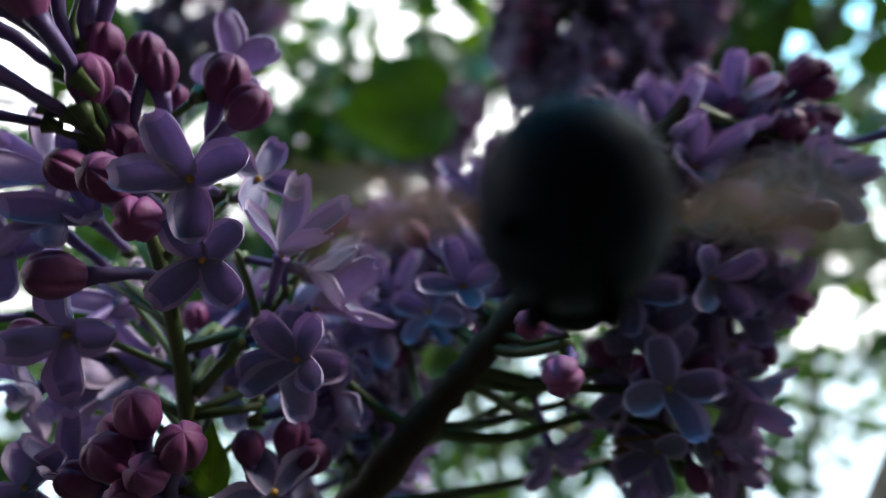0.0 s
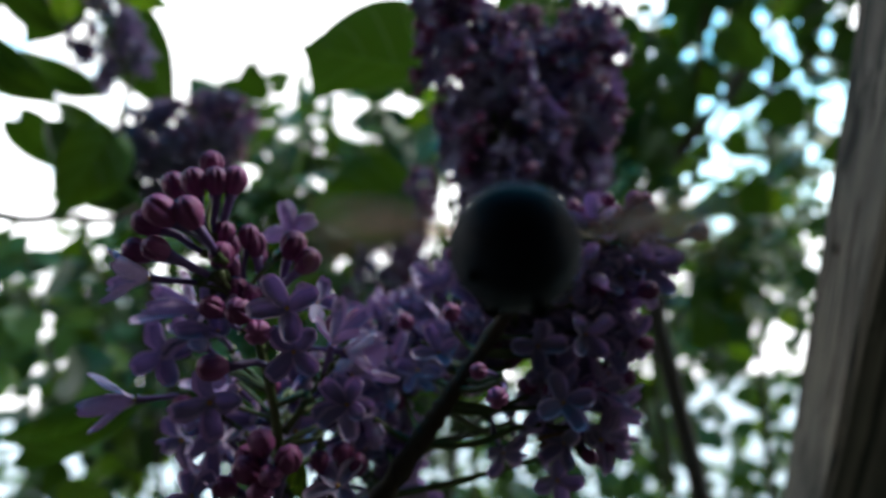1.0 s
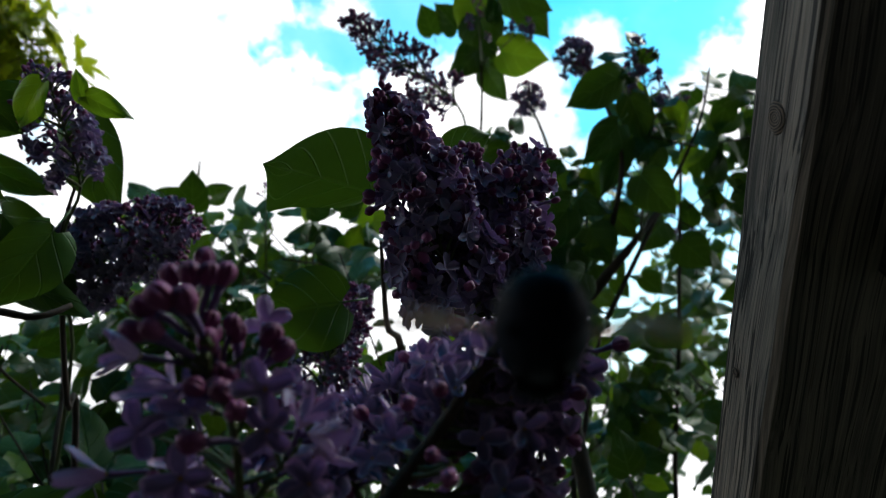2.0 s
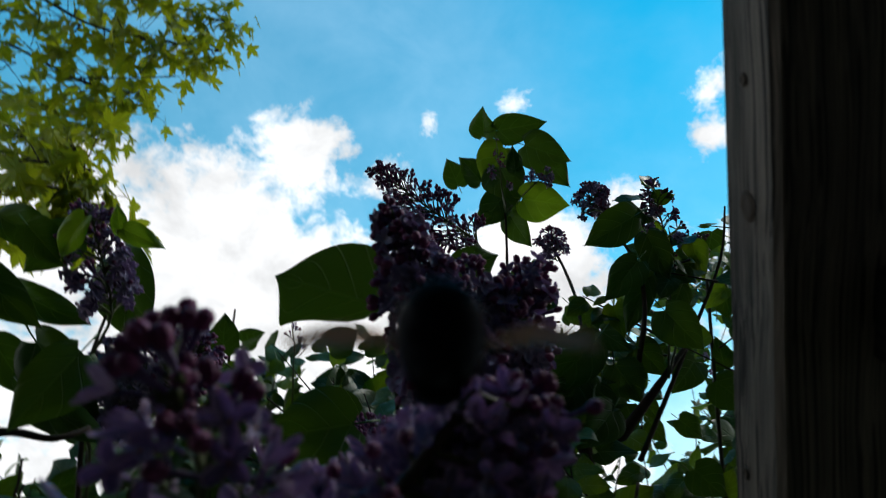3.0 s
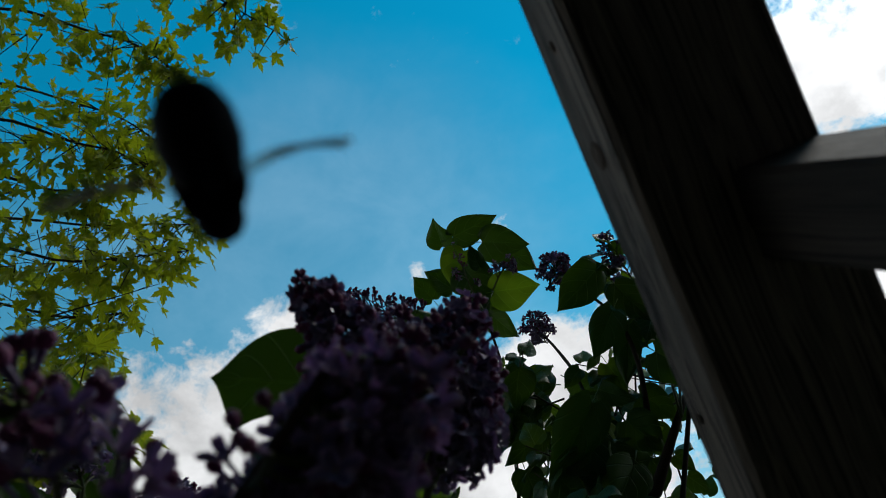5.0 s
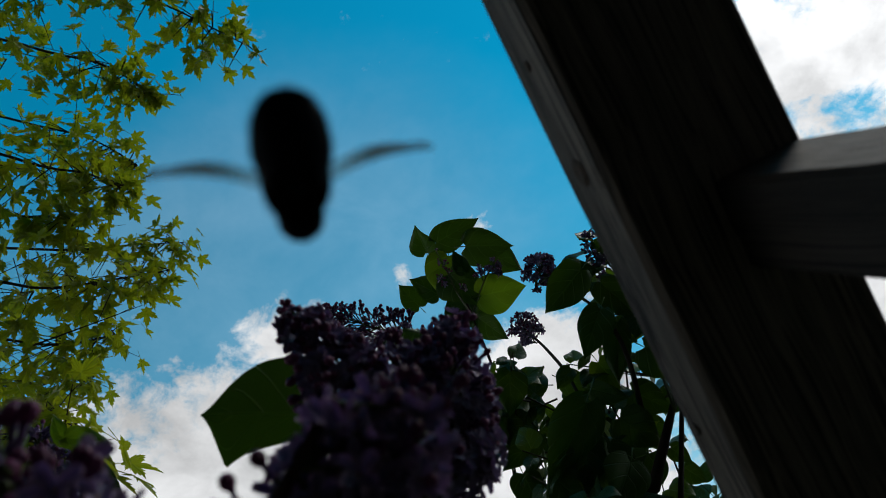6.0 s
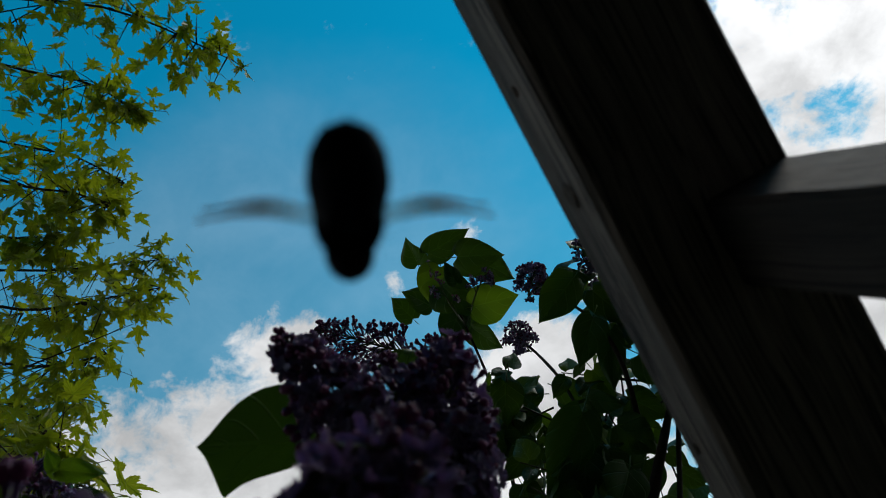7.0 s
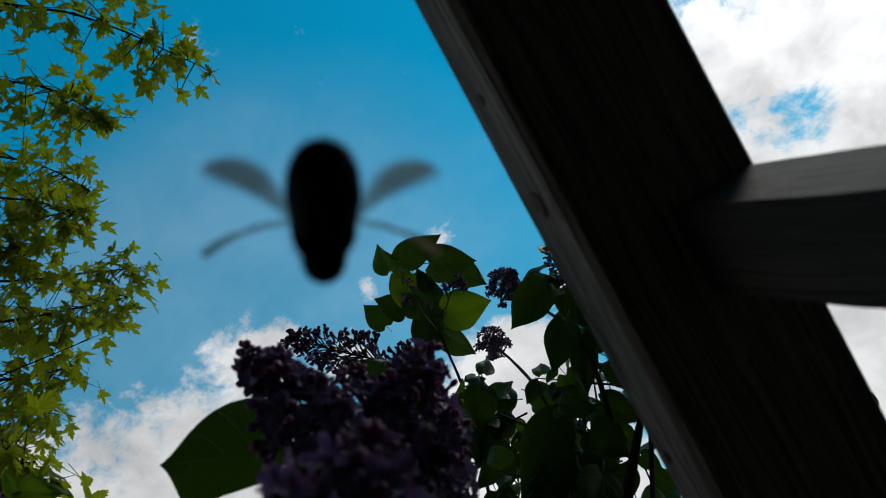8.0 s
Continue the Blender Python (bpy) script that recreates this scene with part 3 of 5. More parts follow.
# ---- leaning timber frame ----
def timber_material(name="weathered_timber", depth=1.0):
    """Grey brown sawn wood; depth scales its colour, below one to paint in shade."""
    m, t, p, out = material(name)
    pos = add(t, "ShaderNodeTexCoord").outputs["Object"]
    slow = add(t, "ShaderNodeMapping", {"Vector": pos, "Scale": (9, 9, 5)}).outputs[0]
    sway = add(t, "ShaderNodeTexNoise", {"Vector": slow, "Scale": 1.0, "Detail": 2.0}).outputs["Color"]
    sway = add(t, "ShaderNodeVectorMath", {0: sway, 1: (0.022, 0.022, 0.0)}, operation="MULTIPLY").outputs[0]
    pos = add(t, "ShaderNodeVectorMath", {0: pos, 1: sway}, operation="ADD").outputs[0]

    def streak(x, z, detail=4.0):
        m2 = add(t, "ShaderNodeMapping", {"Vector": pos, "Scale": (x, x, z)}).outputs[0]
        return add(t, "ShaderNodeTexNoise", {"Vector": m2, "Scale": 1.0, "Detail": detail, "Roughness": 0.55, "Distortion": 0.3}).outputs["Fac"]

    rings, fibre, crack = streak(150, 3.5), streak(900, 14), streak(420, 2.4, 2.0)
    stain = add(t, "ShaderNodeTexNoise", {"Vector": pos, "Scale": 9.0, "Detail": 4.0}).outputs["Fac"]
    f = add(t, "ShaderNodeMix", {"Factor": 0.45, "A": rings, "B": fibre}).outputs[0]
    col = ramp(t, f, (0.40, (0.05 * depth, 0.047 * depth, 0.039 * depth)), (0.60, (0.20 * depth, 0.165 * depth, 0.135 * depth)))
    split = ramp(t, crack, (0.40, (0.08, 0.07, 0.06)), (0.46, (1, 1, 1)))
    col = add(t, "ShaderNodeMix", {"Factor": 1.0, "A": col, "B": split}, data_type="RGBA", blend_type="MULTIPLY").outputs["Result"]
    mott = ramp(t, stain, (0.3, (0.6, 0.6, 0.6)), (0.7, (1, 1, 1)))
    col = add(t, "ShaderNodeMix", {"Factor": 1.0, "A": col, "B": mott}, data_type="RGBA", blend_type="MULTIPLY").outputs["Result"]
    t.links.new(col, p.inputs["Base Color"])
    p.inputs["Roughness"].default_value = 0.8
    bump = add(t, "ShaderNodeBump", {"Strength": 0.7, "Distance": 0.0012, "Height": f})
    t.links.new(bump.outputs[0], p.inputs["Normal"])
    return m


TIMBER = timber_material(depth=1.2)
# the leg's wood again, darkened in colour for the shade on the crosspiece
SHADE_TIMBER = timber_material("shade_darkened_timber", 0.22)


def knot_material():
    """Dark wood with rings round the heart of the knot."""
    m, t, p, out = material("knot_wood")
    pos = add(t, "ShaderNodeTexCoord").outputs["Object"]
    ring = add(t, "ShaderNodeTexWave", {"Vector": pos, "Scale": 260.0, "Distortion": 2.5, "Detail": 3.0}, wave_type="RINGS", rings_direction="Z").outputs["Fac"]
    fleck = add(t, "ShaderNodeTexNoise", {"Vector": pos, "Scale": 700.0, "Detail": 4.0}).outputs["Fac"]
    f = add(t, "ShaderNodeMix", {"Factor": 0.35, "A": ring, "B": fleck}).outputs[0]
    t.links.new(ramp(t, f, (0.2, (0.012, 0.009, 0.007)), (0.8, (0.11, 0.082, 0.06))), p.inputs["Base Color"])
    p.inputs["Roughness"].default_value = 0.85
    t.links.new(add(t, "ShaderNodeBump", {"Strength": 0.6, "Distance": 0.0005, "Height": f}).outputs[0], p.inputs["Normal"])
    return m


KNOT = knot_material()


def timber(width, thick, z0, z1, seed):
    """A sawn board along z from its corner, with eased, slightly uneven edges."""
    rng = random.Random(seed)
    e = 0.003
    ring = [(e, 0), (width - e, 0), (width, e), (width, thick - e), (width - e, thick), (e, thick), (0, thick - e), (0, e)]
    n = 60
    verts, faces = [], []
    for i in range(n + 1):
        z = z0 + (z1 - z0) * i / n
        for x, y in ring:
            verts.append((x + rng.uniform(-0.0003, 0.0003), y + rng.uniform(-0.0003, 0.0003), z))
    for i in range(n):
        for k in range(8):
            a, b = i * 8 + k, i * 8 + (k + 1) % 8
            faces.append((a, b, b + 8, a + 8))
    faces += [tuple(range(7, -1, -1)), tuple(range(n * 8, n * 8 + 8))]
    return verts, faces


ALONG, ACROSS, BACK = Vector((-0.1631, -0.7117, 0.6832)), Vector((0.9837, -0.0639, 0.1683)), Vector((-0.0761, 0.6995, 0.7105))
CORNER = Vector((0.1981, 0.1443, 1.6416))
leg_pose = Matrix.Translation(CORNER) @ Matrix((ACROSS, BACK, ALONG)).transposed().to_4x4()
frame_root = thing("timber_frame", CORNER - ALONG * 2.39, "weathered grey brown timber frame leaning over the lilac", "timber frame")
v, f = timber(0.1000, 0.0395, -2.39, 0.95, 3)
leg = part("leg", mesh("leg", v, f, [TIMBER], smooth=False), frame_root, leg_pose, "rough sawn leaning leg with open grain and dark knots")
v, f = timber(0.050, 0.045, -0.004, 0.75, 4)
OUT = Vector((0.122, -0.608, -0.785)).normalized()
BESIDE = (ACROSS - OUT * ACROSS.dot(OUT)).normalized()
cross_pose = Matrix.Translation(CORNER + ALONG * -0.069 + ACROSS * 0.047) @ Matrix((BESIDE, OUT.cross(BESIDE), OUT)).transposed().to_4x4()
part("crosspiece", mesh("crosspiece", v, f, [SHADE_TIMBER], smooth=False), frame_root, cross_pose, "square sawn crosspiece butted against the leg, its shade put into a darker wood colour")


def knot_shape(r, rng):
    """A dark knot: a shallow oval boss with rings and a crack."""
    verts, faces = [(0, 0, 0.0003)], []
    n = 20
    for i, (k, h) in enumerate(((0.35, 0.0001), (0.55, 0.0006), (0.8, 0.0003), (1.0, -0.0006))):
        for j in range(n):
            a = 2 * math.pi * j / n
            w = 1 + 0.12 * math.sin(2 * a + 1) + rng.uniform(-0.05, 0.05)
            verts.append((math.cos(a) * r * k * w * 0.8, math.sin(a) * r * k * w * 1.25, h))
    for j in range(n):
        faces.append((0, 1 + j, 1 + (j + 1) % n))
        for i in range(3):
            a, b = 1 + i * n + j, 1 + i * n + (j + 1) % n
            faces.append((a, a + n, b + n, b))
    return verts, faces


knot_rng = random.Random(8)
for s, across, r in ((0.0065, 0.0206, 0.0068), (0.062, 0.021, 0.0030), (-0.13, 0.027, 0.0030), (-0.31, 0.012, 0.0035)):
    v, f = knot_shape(r, knot_rng)
    face = Matrix((BACK, ALONG, -ACROSS)).transposed().to_4x4()
    part("knot", mesh("knot", v, f, [KNOT]), leg, Matrix.Translation(CORNER + ALONG * s + BACK * across - ACROSS * 0.0006) @ face, "dark oval knot")

# ---- the near flower head in fresh bloom ----

RACHIS_A = [
    (-0.0137, 0.1338, 1.4809),
    (-0.0118, 0.1269, 1.4931),
    (-0.0119, 0.1192, 1.5124),
    (-0.0142, 0.1115, 1.5303),
    (-0.0204, 0.1083, 1.5452),
    (-0.0247, 0.1054, 1.5574),
    (-0.0235, 0.107, 1.5665),
]

BRANCH_A = [
    (-0.0104, 0.121, 1.509),
    (-0.0007, 0.1238, 1.5223),
    (0.0077, 0.1252, 1.5351),
]

# flowers: place, way they face, turn in degrees, size (below zero: half open)
BLOOMS_FRONT = [
    (-0.0052, 0.0997, 1.5369, 0.07, -1.00, -0.02, 17, 1.26),
    (-0.0047, 0.1048, 1.5275, -0.02, -0.98, -0.22, 40, 1.18),
    (0.0039, 0.1177, 1.5145, 0.43, -0.90, -0.09, 5, 1.22),
    (-0.0261, 0.1136, 1.5174, -0.16, -0.92, -0.35, 3, 1.39),
    (-0.0378, 0.1159, 1.5293, -0.08, -1.00, -0.02, 22, 1.29),
    (-0.0006, 0.1116, 1.5397, 0.63, -0.76, 0.18, -23, 1.04),
    (0.0030, 0.1138, 1.5296, 0.35, -0.60, 0.72, 2, -1.09),
    (-0.0081, 0.1202, 1.5588, 0.13, 0.75, 0.65, 78, 1.22),
    (-0.0360, 0.0999, 1.5454, -0.92, -0.36, 0.13, 10, -1.13),
    (-0.0450, 0.1168, 1.5190, -0.98, -0.18, 0.01, -12, -1.13),
    (-0.0300, 0.1139, 1.4965, -0.11, -0.83, 0.55, 30, 1.04),
    (-0.0255, 0.1170, 1.4971, 0.20, -0.53, 0.82, -15, -0.96),
]

BLOOMS_BACK = [
    (0.0027, 0.1188, 1.4960, -0.01, -0.71, 0.70, 35, 1.25),
    (-0.0202, 0.1325, 1.5122, -0.51, -0.82, 0.27, 12, -1.20),
    (-0.0237, 0.1294, 1.5203, -0.68, -0.42, 0.60, 47, -1.20),
    (-0.0261, 0.1305, 1.5102, -0.83, -0.50, -0.26, 18, -1.20),
    (-0.0102, 0.1341, 1.5088, 0.67, -0.69, 0.28, 1, 1.20),
    (-0.0305, 0.1136, 1.5333, -0.36, -0.79, 0.50, 60, 1.30),
    (-0.0247, 0.1147, 1.5341, 0.00, -0.92, 0.39, 20, -1.20),
    (-0.0299, 0.1149, 1.5397, -0.82, -0.47, 0.33, 52, -1.25),
    (0.0054, 0.1211, 1.5281, 0.98, -0.18, -0.10, 33, -1.15),
    (-0.0096, 0.1357, 1.5210, 0.15, -0.84, 0.53, 23, 1.15),
    (-0.0353, 0.1224, 1.5088, -0.59, -0.72, -0.36, -2, 1.20),
    (0.0091, 0.1316, 1.5088, 0.65, -0.76, 0.06, 50, 1.15),
]

# buds: middle of the head, way they point, size
BUDS_FRONT = [
    (-0.0157, 0.1005, 1.5367, -0.14, -0.98, 0.15, 1.28),
    (-0.0230, 0.1051, 1.5386, -0.57, -0.74, 0.35, 1.14),
    (-0.0185, 0.1087, 1.5434, -0.12, -0.78, 0.61, 1.08),
    (-0.0147, 0.1070, 1.5415, 0.11, -0.85, 0.52, 1.08),
    (-0.0122, 0.1021, 1.5322, 0.18, -0.96, -0.21, 1.25),
    (-0.0143, 0.1085, 1.5540, -0.05, -0.32, 0.95, 1.25),
    (-0.0210, 0.1133, 1.5550, -0.13, -0.22, 0.97, 1.08),
    (-0.0209, 0.1100, 1.5489, -0.32, -0.41, 0.85, 1.25),
    (-0.0150, 0.1167, 1.5526, 0.12, -0.22, 0.97, 0.91),
    (-0.0057, 0.1108, 1.5535, 0.44, -0.53, 0.72, 1.35),
    (-0.0023, 0.1104, 1.5494, 0.70, -0.41, 0.59, 1.28),
    (-0.0221, 0.1027, 1.5249, -0.76, -0.64, 0.00, 1.28),
    (-0.0328, 0.1154, 1.5173, -0.97, -0.25, 0.05, 0.91),
]

BUDS_LOW = [
    (-0.0127, 0.1080, 1.5076, -0.01, -0.65, 0.76, 1.25),
    (-0.0167, 0.1123, 1.5043, -0.50, -0.58, 0.65, 1.14),
    (-0.0161, 0.1086, 1.5019, -0.36, -0.69, 0.62, 1.31),
    (-0.0220, 0.1119, 1.4983, -0.74, -0.50, 0.45, 1.20),
    (-0.0067, 0.1076, 1.5037, 0.30, -0.69, 0.66, 1.31),
    (-0.0103, 0.1069, 1.5005, -0.05, -0.95, 0.31, 1.14),
    (-0.0130, 0.1082, 1.4970, -0.32, -0.92, 0.21, 1.14),
    (0.0077, 0.1233, 1.5359, 0.52, -0.30, 0.80, 1.08),
    (0.0024, 0.1203, 1.5348, 0.07, -0.22, 0.97, 0.91),
    (-0.0017, 0.1200, 1.5022, -0.02, -0.43, 0.90, 1.08),
    (0.0035, 0.1240, 1.5030, 0.28, -0.31, 0.91, 1.14),
    (0.0074, 0.1224, 1.5006, 0.62, -0.29, 0.73, 1.14),
    (0.0103, 0.1292, 1.5290, 0.97, -0.11, 0.23, 1.20),
    (-0.0157, 0.1326, 1.5207, 0.13, -0.54, 0.83, 1.03),
]

BUDS_TOP = [
    (-0.0312, 0.0939, 1.5589, -0.66, -0.47, 0.58, 1.46),
    (-0.0362, 0.0994, 1.5579, -0.80, -0.40, 0.46, 1.28),
    (-0.0254, 0.0948, 1.5585, -0.28, -0.52, 0.80, 1.40),
    (-0.0378, 0.0987, 1.5513, -0.84, -0.42, 0.34, 1.22),
    (-0.0329, 0.0955, 1.5511, -0.71, -0.58, 0.39, 1.28),
    (-0.0317, 0.1034, 1.5676, -0.36, -0.27, 0.89, 1.22),
    (-0.0261, 0.1002, 1.5670, -0.16, -0.39, 0.91, 1.28),
    (-0.0237, 0.1050, 1.5733, -0.00, -0.30, 0.96, 1.34),
    (-0.0212, 0.1000, 1.5672, 0.09, -0.40, 0.91, 1.16),
    (-0.0174, 0.1018, 1.5681, 0.34, -0.34, 0.87, 1.40),
    (-0.0210, 0.1063, 1.5565, 0.25, -0.30, 0.92, 1.22),
    (-0.0208, 0.1035, 1.5501, 0.19, -0.50, 0.85, 1.22),
    (-0.0155, 0.1073, 1.5554, 0.15, -0.30, 0.94, 1.04),
]

def near_head():
    rng = random.Random(21)
    root = thing("lilac_flower_head", (0.02, 0.62, 0.0), "fresh lilac flower head with magenta buds and pale violet flowers", "lilac flower", "lilac flower heads")
    stem = Heap()
    line = [Vector(p) for p in RACHIS_A]
    low = line[0]
    stem.stem([(0.02, 0.62, 0.0), (0.0, 0.5, 0.8), low + Vector((0.004, 0.09, -0.16)), low + Vector((0.001, 0.02, -0.04)), low], 0.007, 0.0016, 9, 5)
    stem.stem(line, 0.0015, 0.0006, 10, 6)
    stem.stem(BRANCH_A, 0.0010, 0.0007, 8, 5)
    posts = smooth_line(line, 6) + smooth_line(BRANCH_A, 6)

    def foot(p):
        """The place on the axis from which a flower's stalk springs."""
        low = [q for q in posts if q.z < p.z - 0.001] or posts[:2]
        return min(low, key=lambda q: (q - p + Vector((0, 0, 0.007))).length)

    for x, y, z, a, b, c, turn, size in BLOOMS_FRONT + BLOOMS_BACK:
        p = Vector((x, y, z))
        m = aim(p, (a, b, c), radians(turn), abs(size))
        part("flower", rng.choice(HALF_OPEN if size < 0 else FLOWERS), root, m)
        heel = m @ Vector((0, 0, -0.0105))
        q = foot(heel)
        stem.stem([q, q.lerp(heel, 0.5) + Vector((0, 0, 0.0006)), heel], 0.0006, 0.0005, 6, 3)
    for x, y, z, a, b, c, size in BUDS_FRONT + BUDS_LOW + BUDS_TOP:
        way = Vector((a, b, c)).normalized()
        heel = Vector((x, y, z)) - way * 0.0113 * size
        part("bud", rng.choice(BUDS), root, aim(heel, way, rng.uniform(0, 6.3), size))
        q = foot(heel)
        stem.stem([q, q.lerp(heel, 0.5), heel], 0.0006, 0.0005, 6, 3)
    # a few more flowers round the far side of the axis
    for k in range(12):
        s = rng.uniform(0.08, 0.42)
        q = min(posts[:37], key=lambda c: abs(c.z - line[0].lerp(line[-1], s).z))
        a = rng.uniform(0.2, 2.94)
        way = Vector((math.cos(a), math.sin(a) * 0.9, rng.uniform(0.0, 0.6))).normalized()
        p = q + way * (0.026 - 0.014 * s)
        part("flower", rng.choice(FLOWERS + HALF_OPEN), root, aim(p, way + Vector((0, 0, 0.2)), rng.uniform(0, 6.3), 1.2))
        stem.stem([q, p - way * 0.011], 0.0009, 0.0007, 5, 2)
    part("stem", stem.mesh("stem", [GREEN_STEM]), root, None, "slender green flower stalk")
    # small folded bract
    put_leaf(root, (-0.008, 0.124, 1.494), (-0.006, 0.118, 1.504), 0.0055, rng, True)
    return root


near_head()

# ---- the flower head on the cut woody stem ----
STEM_B = [(0.0069, 0.1314, 1.4843), (0.0239, 0.1292, 1.5065), (0.0342, 0.1278, 1.5197), (0.0569, 0.1272, 1.5489), (0.0638, 0.1274, 1.5576)]
CLUSTERS_B = [
    (0.0164, 0.1796, 1.5344, 0.011),
    (0.0288, 0.1704, 1.5314, 0.009),
    (0.0568, 0.1721, 1.5656, 0.007),
    (0.0646, 0.1480, 1.5575, 0.007),
    (0.0850, 0.1435, 1.5635, 0.006),
    (0.0777, 0.1456, 1.5630, 0.006),
    (0.0837, 0.1454, 1.5486, 0.010),
    (0.0747, 0.1443, 1.5283, 0.010),
    (0.0622, 0.1430, 1.5250, 0.010),
    (0.0633, 0.1381, 1.5118, 0.009),
    (0.0396, 0.1495, 1.5290, 0.008),
    (0.0155, 0.1609, 1.5178, 0.010),
    (0.0633, 0.1357, 1.5048, 0.007),
    (0.0087, 0.1621, 1.5060, 0.012),
    (0.0739, 0.1536, 1.5421, 0.012),
    (0.0069, 0.1637, 1.4922, 0.012),
    (0.0340, 0.1780, 1.5409, 0.011),
    (0.0436, 0.1797, 1.5528, 0.011),
    (0.0442, 0.1541, 1.5322, 0.009),
    (0.0480, 0.1496, 1.5353, 0.009),
    (0.0586, 0.1574, 1.5470, 0.009),
    (0.0639, 0.1386, 1.5465, 0.010),
]

# flowers and buds that stand before the stem: kind, place, facing, size
FRONT_B = [
    ("cupped", (0.0287, 0.1232, 1.5265), (-0.25, -1, 0.45), 1.00),
    ("open", (0.0543, 0.1260, 1.5270), (0.05, -1, 0.1), 1.15),
    ("cupped", (0.0478, 0.1298, 1.5421), (-0.3, -0.8, 0.7), 1.10),
    ("bud", (0.0430, 0.1263, 1.5383), (-0.2, -1, 0.2), 1.00),
    ("bud", (0.0329, 0.1269, 1.5337), (-0.1, -1, 0.3), 1.00),
    ("bud", (0.0424, 0.1114, 1.5175), (-0.2, -1, -0.3), 1.05),
    ("bud", (0.0413, 0.1140, 1.5202), (-0.5, -0.8, 0.1), 0.95),
    ("cupped", (0.0060, 0.1148, 1.5151), (-0.3, -1, 0.2), 1.15),
    ("cupped", (0.0474, 0.1443, 1.5538), (-0.3, -0.5, 0.9), 1.20),
    ("open", (0.0415, 0.1452, 1.5533), (-0.9, -0.6, 0.4), 1.10),
    ("bud", (0.0962, 0.1402, 1.5568), (1, -0.3, 0.1), 1.10),
    ("bud", (0.0800, 0.1368, 1.5398), (0.8, -0.8, 0.1), 1.05),
    ("bud", (0.0909, 0.1401, 1.5485), (1, -0.5, 0.3), 0.95),
    ("open", (0.0829, 0.1366, 1.5281), (0.7, -0.8, -0.2), 1.10),
    ("open", (0.0587, 0.1212, 1.5125), (0.1, -1, 0.1), 1.20),
    ("open", (0.0231, 0.1334, 1.5227), (-0.5, -1, 0.3), 1.05),
    ("cupped", (0.0669, 0.1257, 1.5294), (0.3, -1, -0.2), 1.10),
    ("bud", (0.0239, 0.1462, 1.5326), (-0.5, -0.8, 0.5), 1.00),
    ("open", (0.0448, 0.1401, 1.5000), (0.3, -0.6, -0.7), 1.20),
    ("cupped", (0.0564, 0.1431, 1.5036), (0.5, -0.8, -0.3), 1.20),
    ("open", (0.0483, 0.1501, 1.5107), (-0.2, -0.5, 0.8), 1.10),
    ("open", (0.0585, 0.1382, 1.4921), (0.2, -0.9, -0.4), 1.20),
]


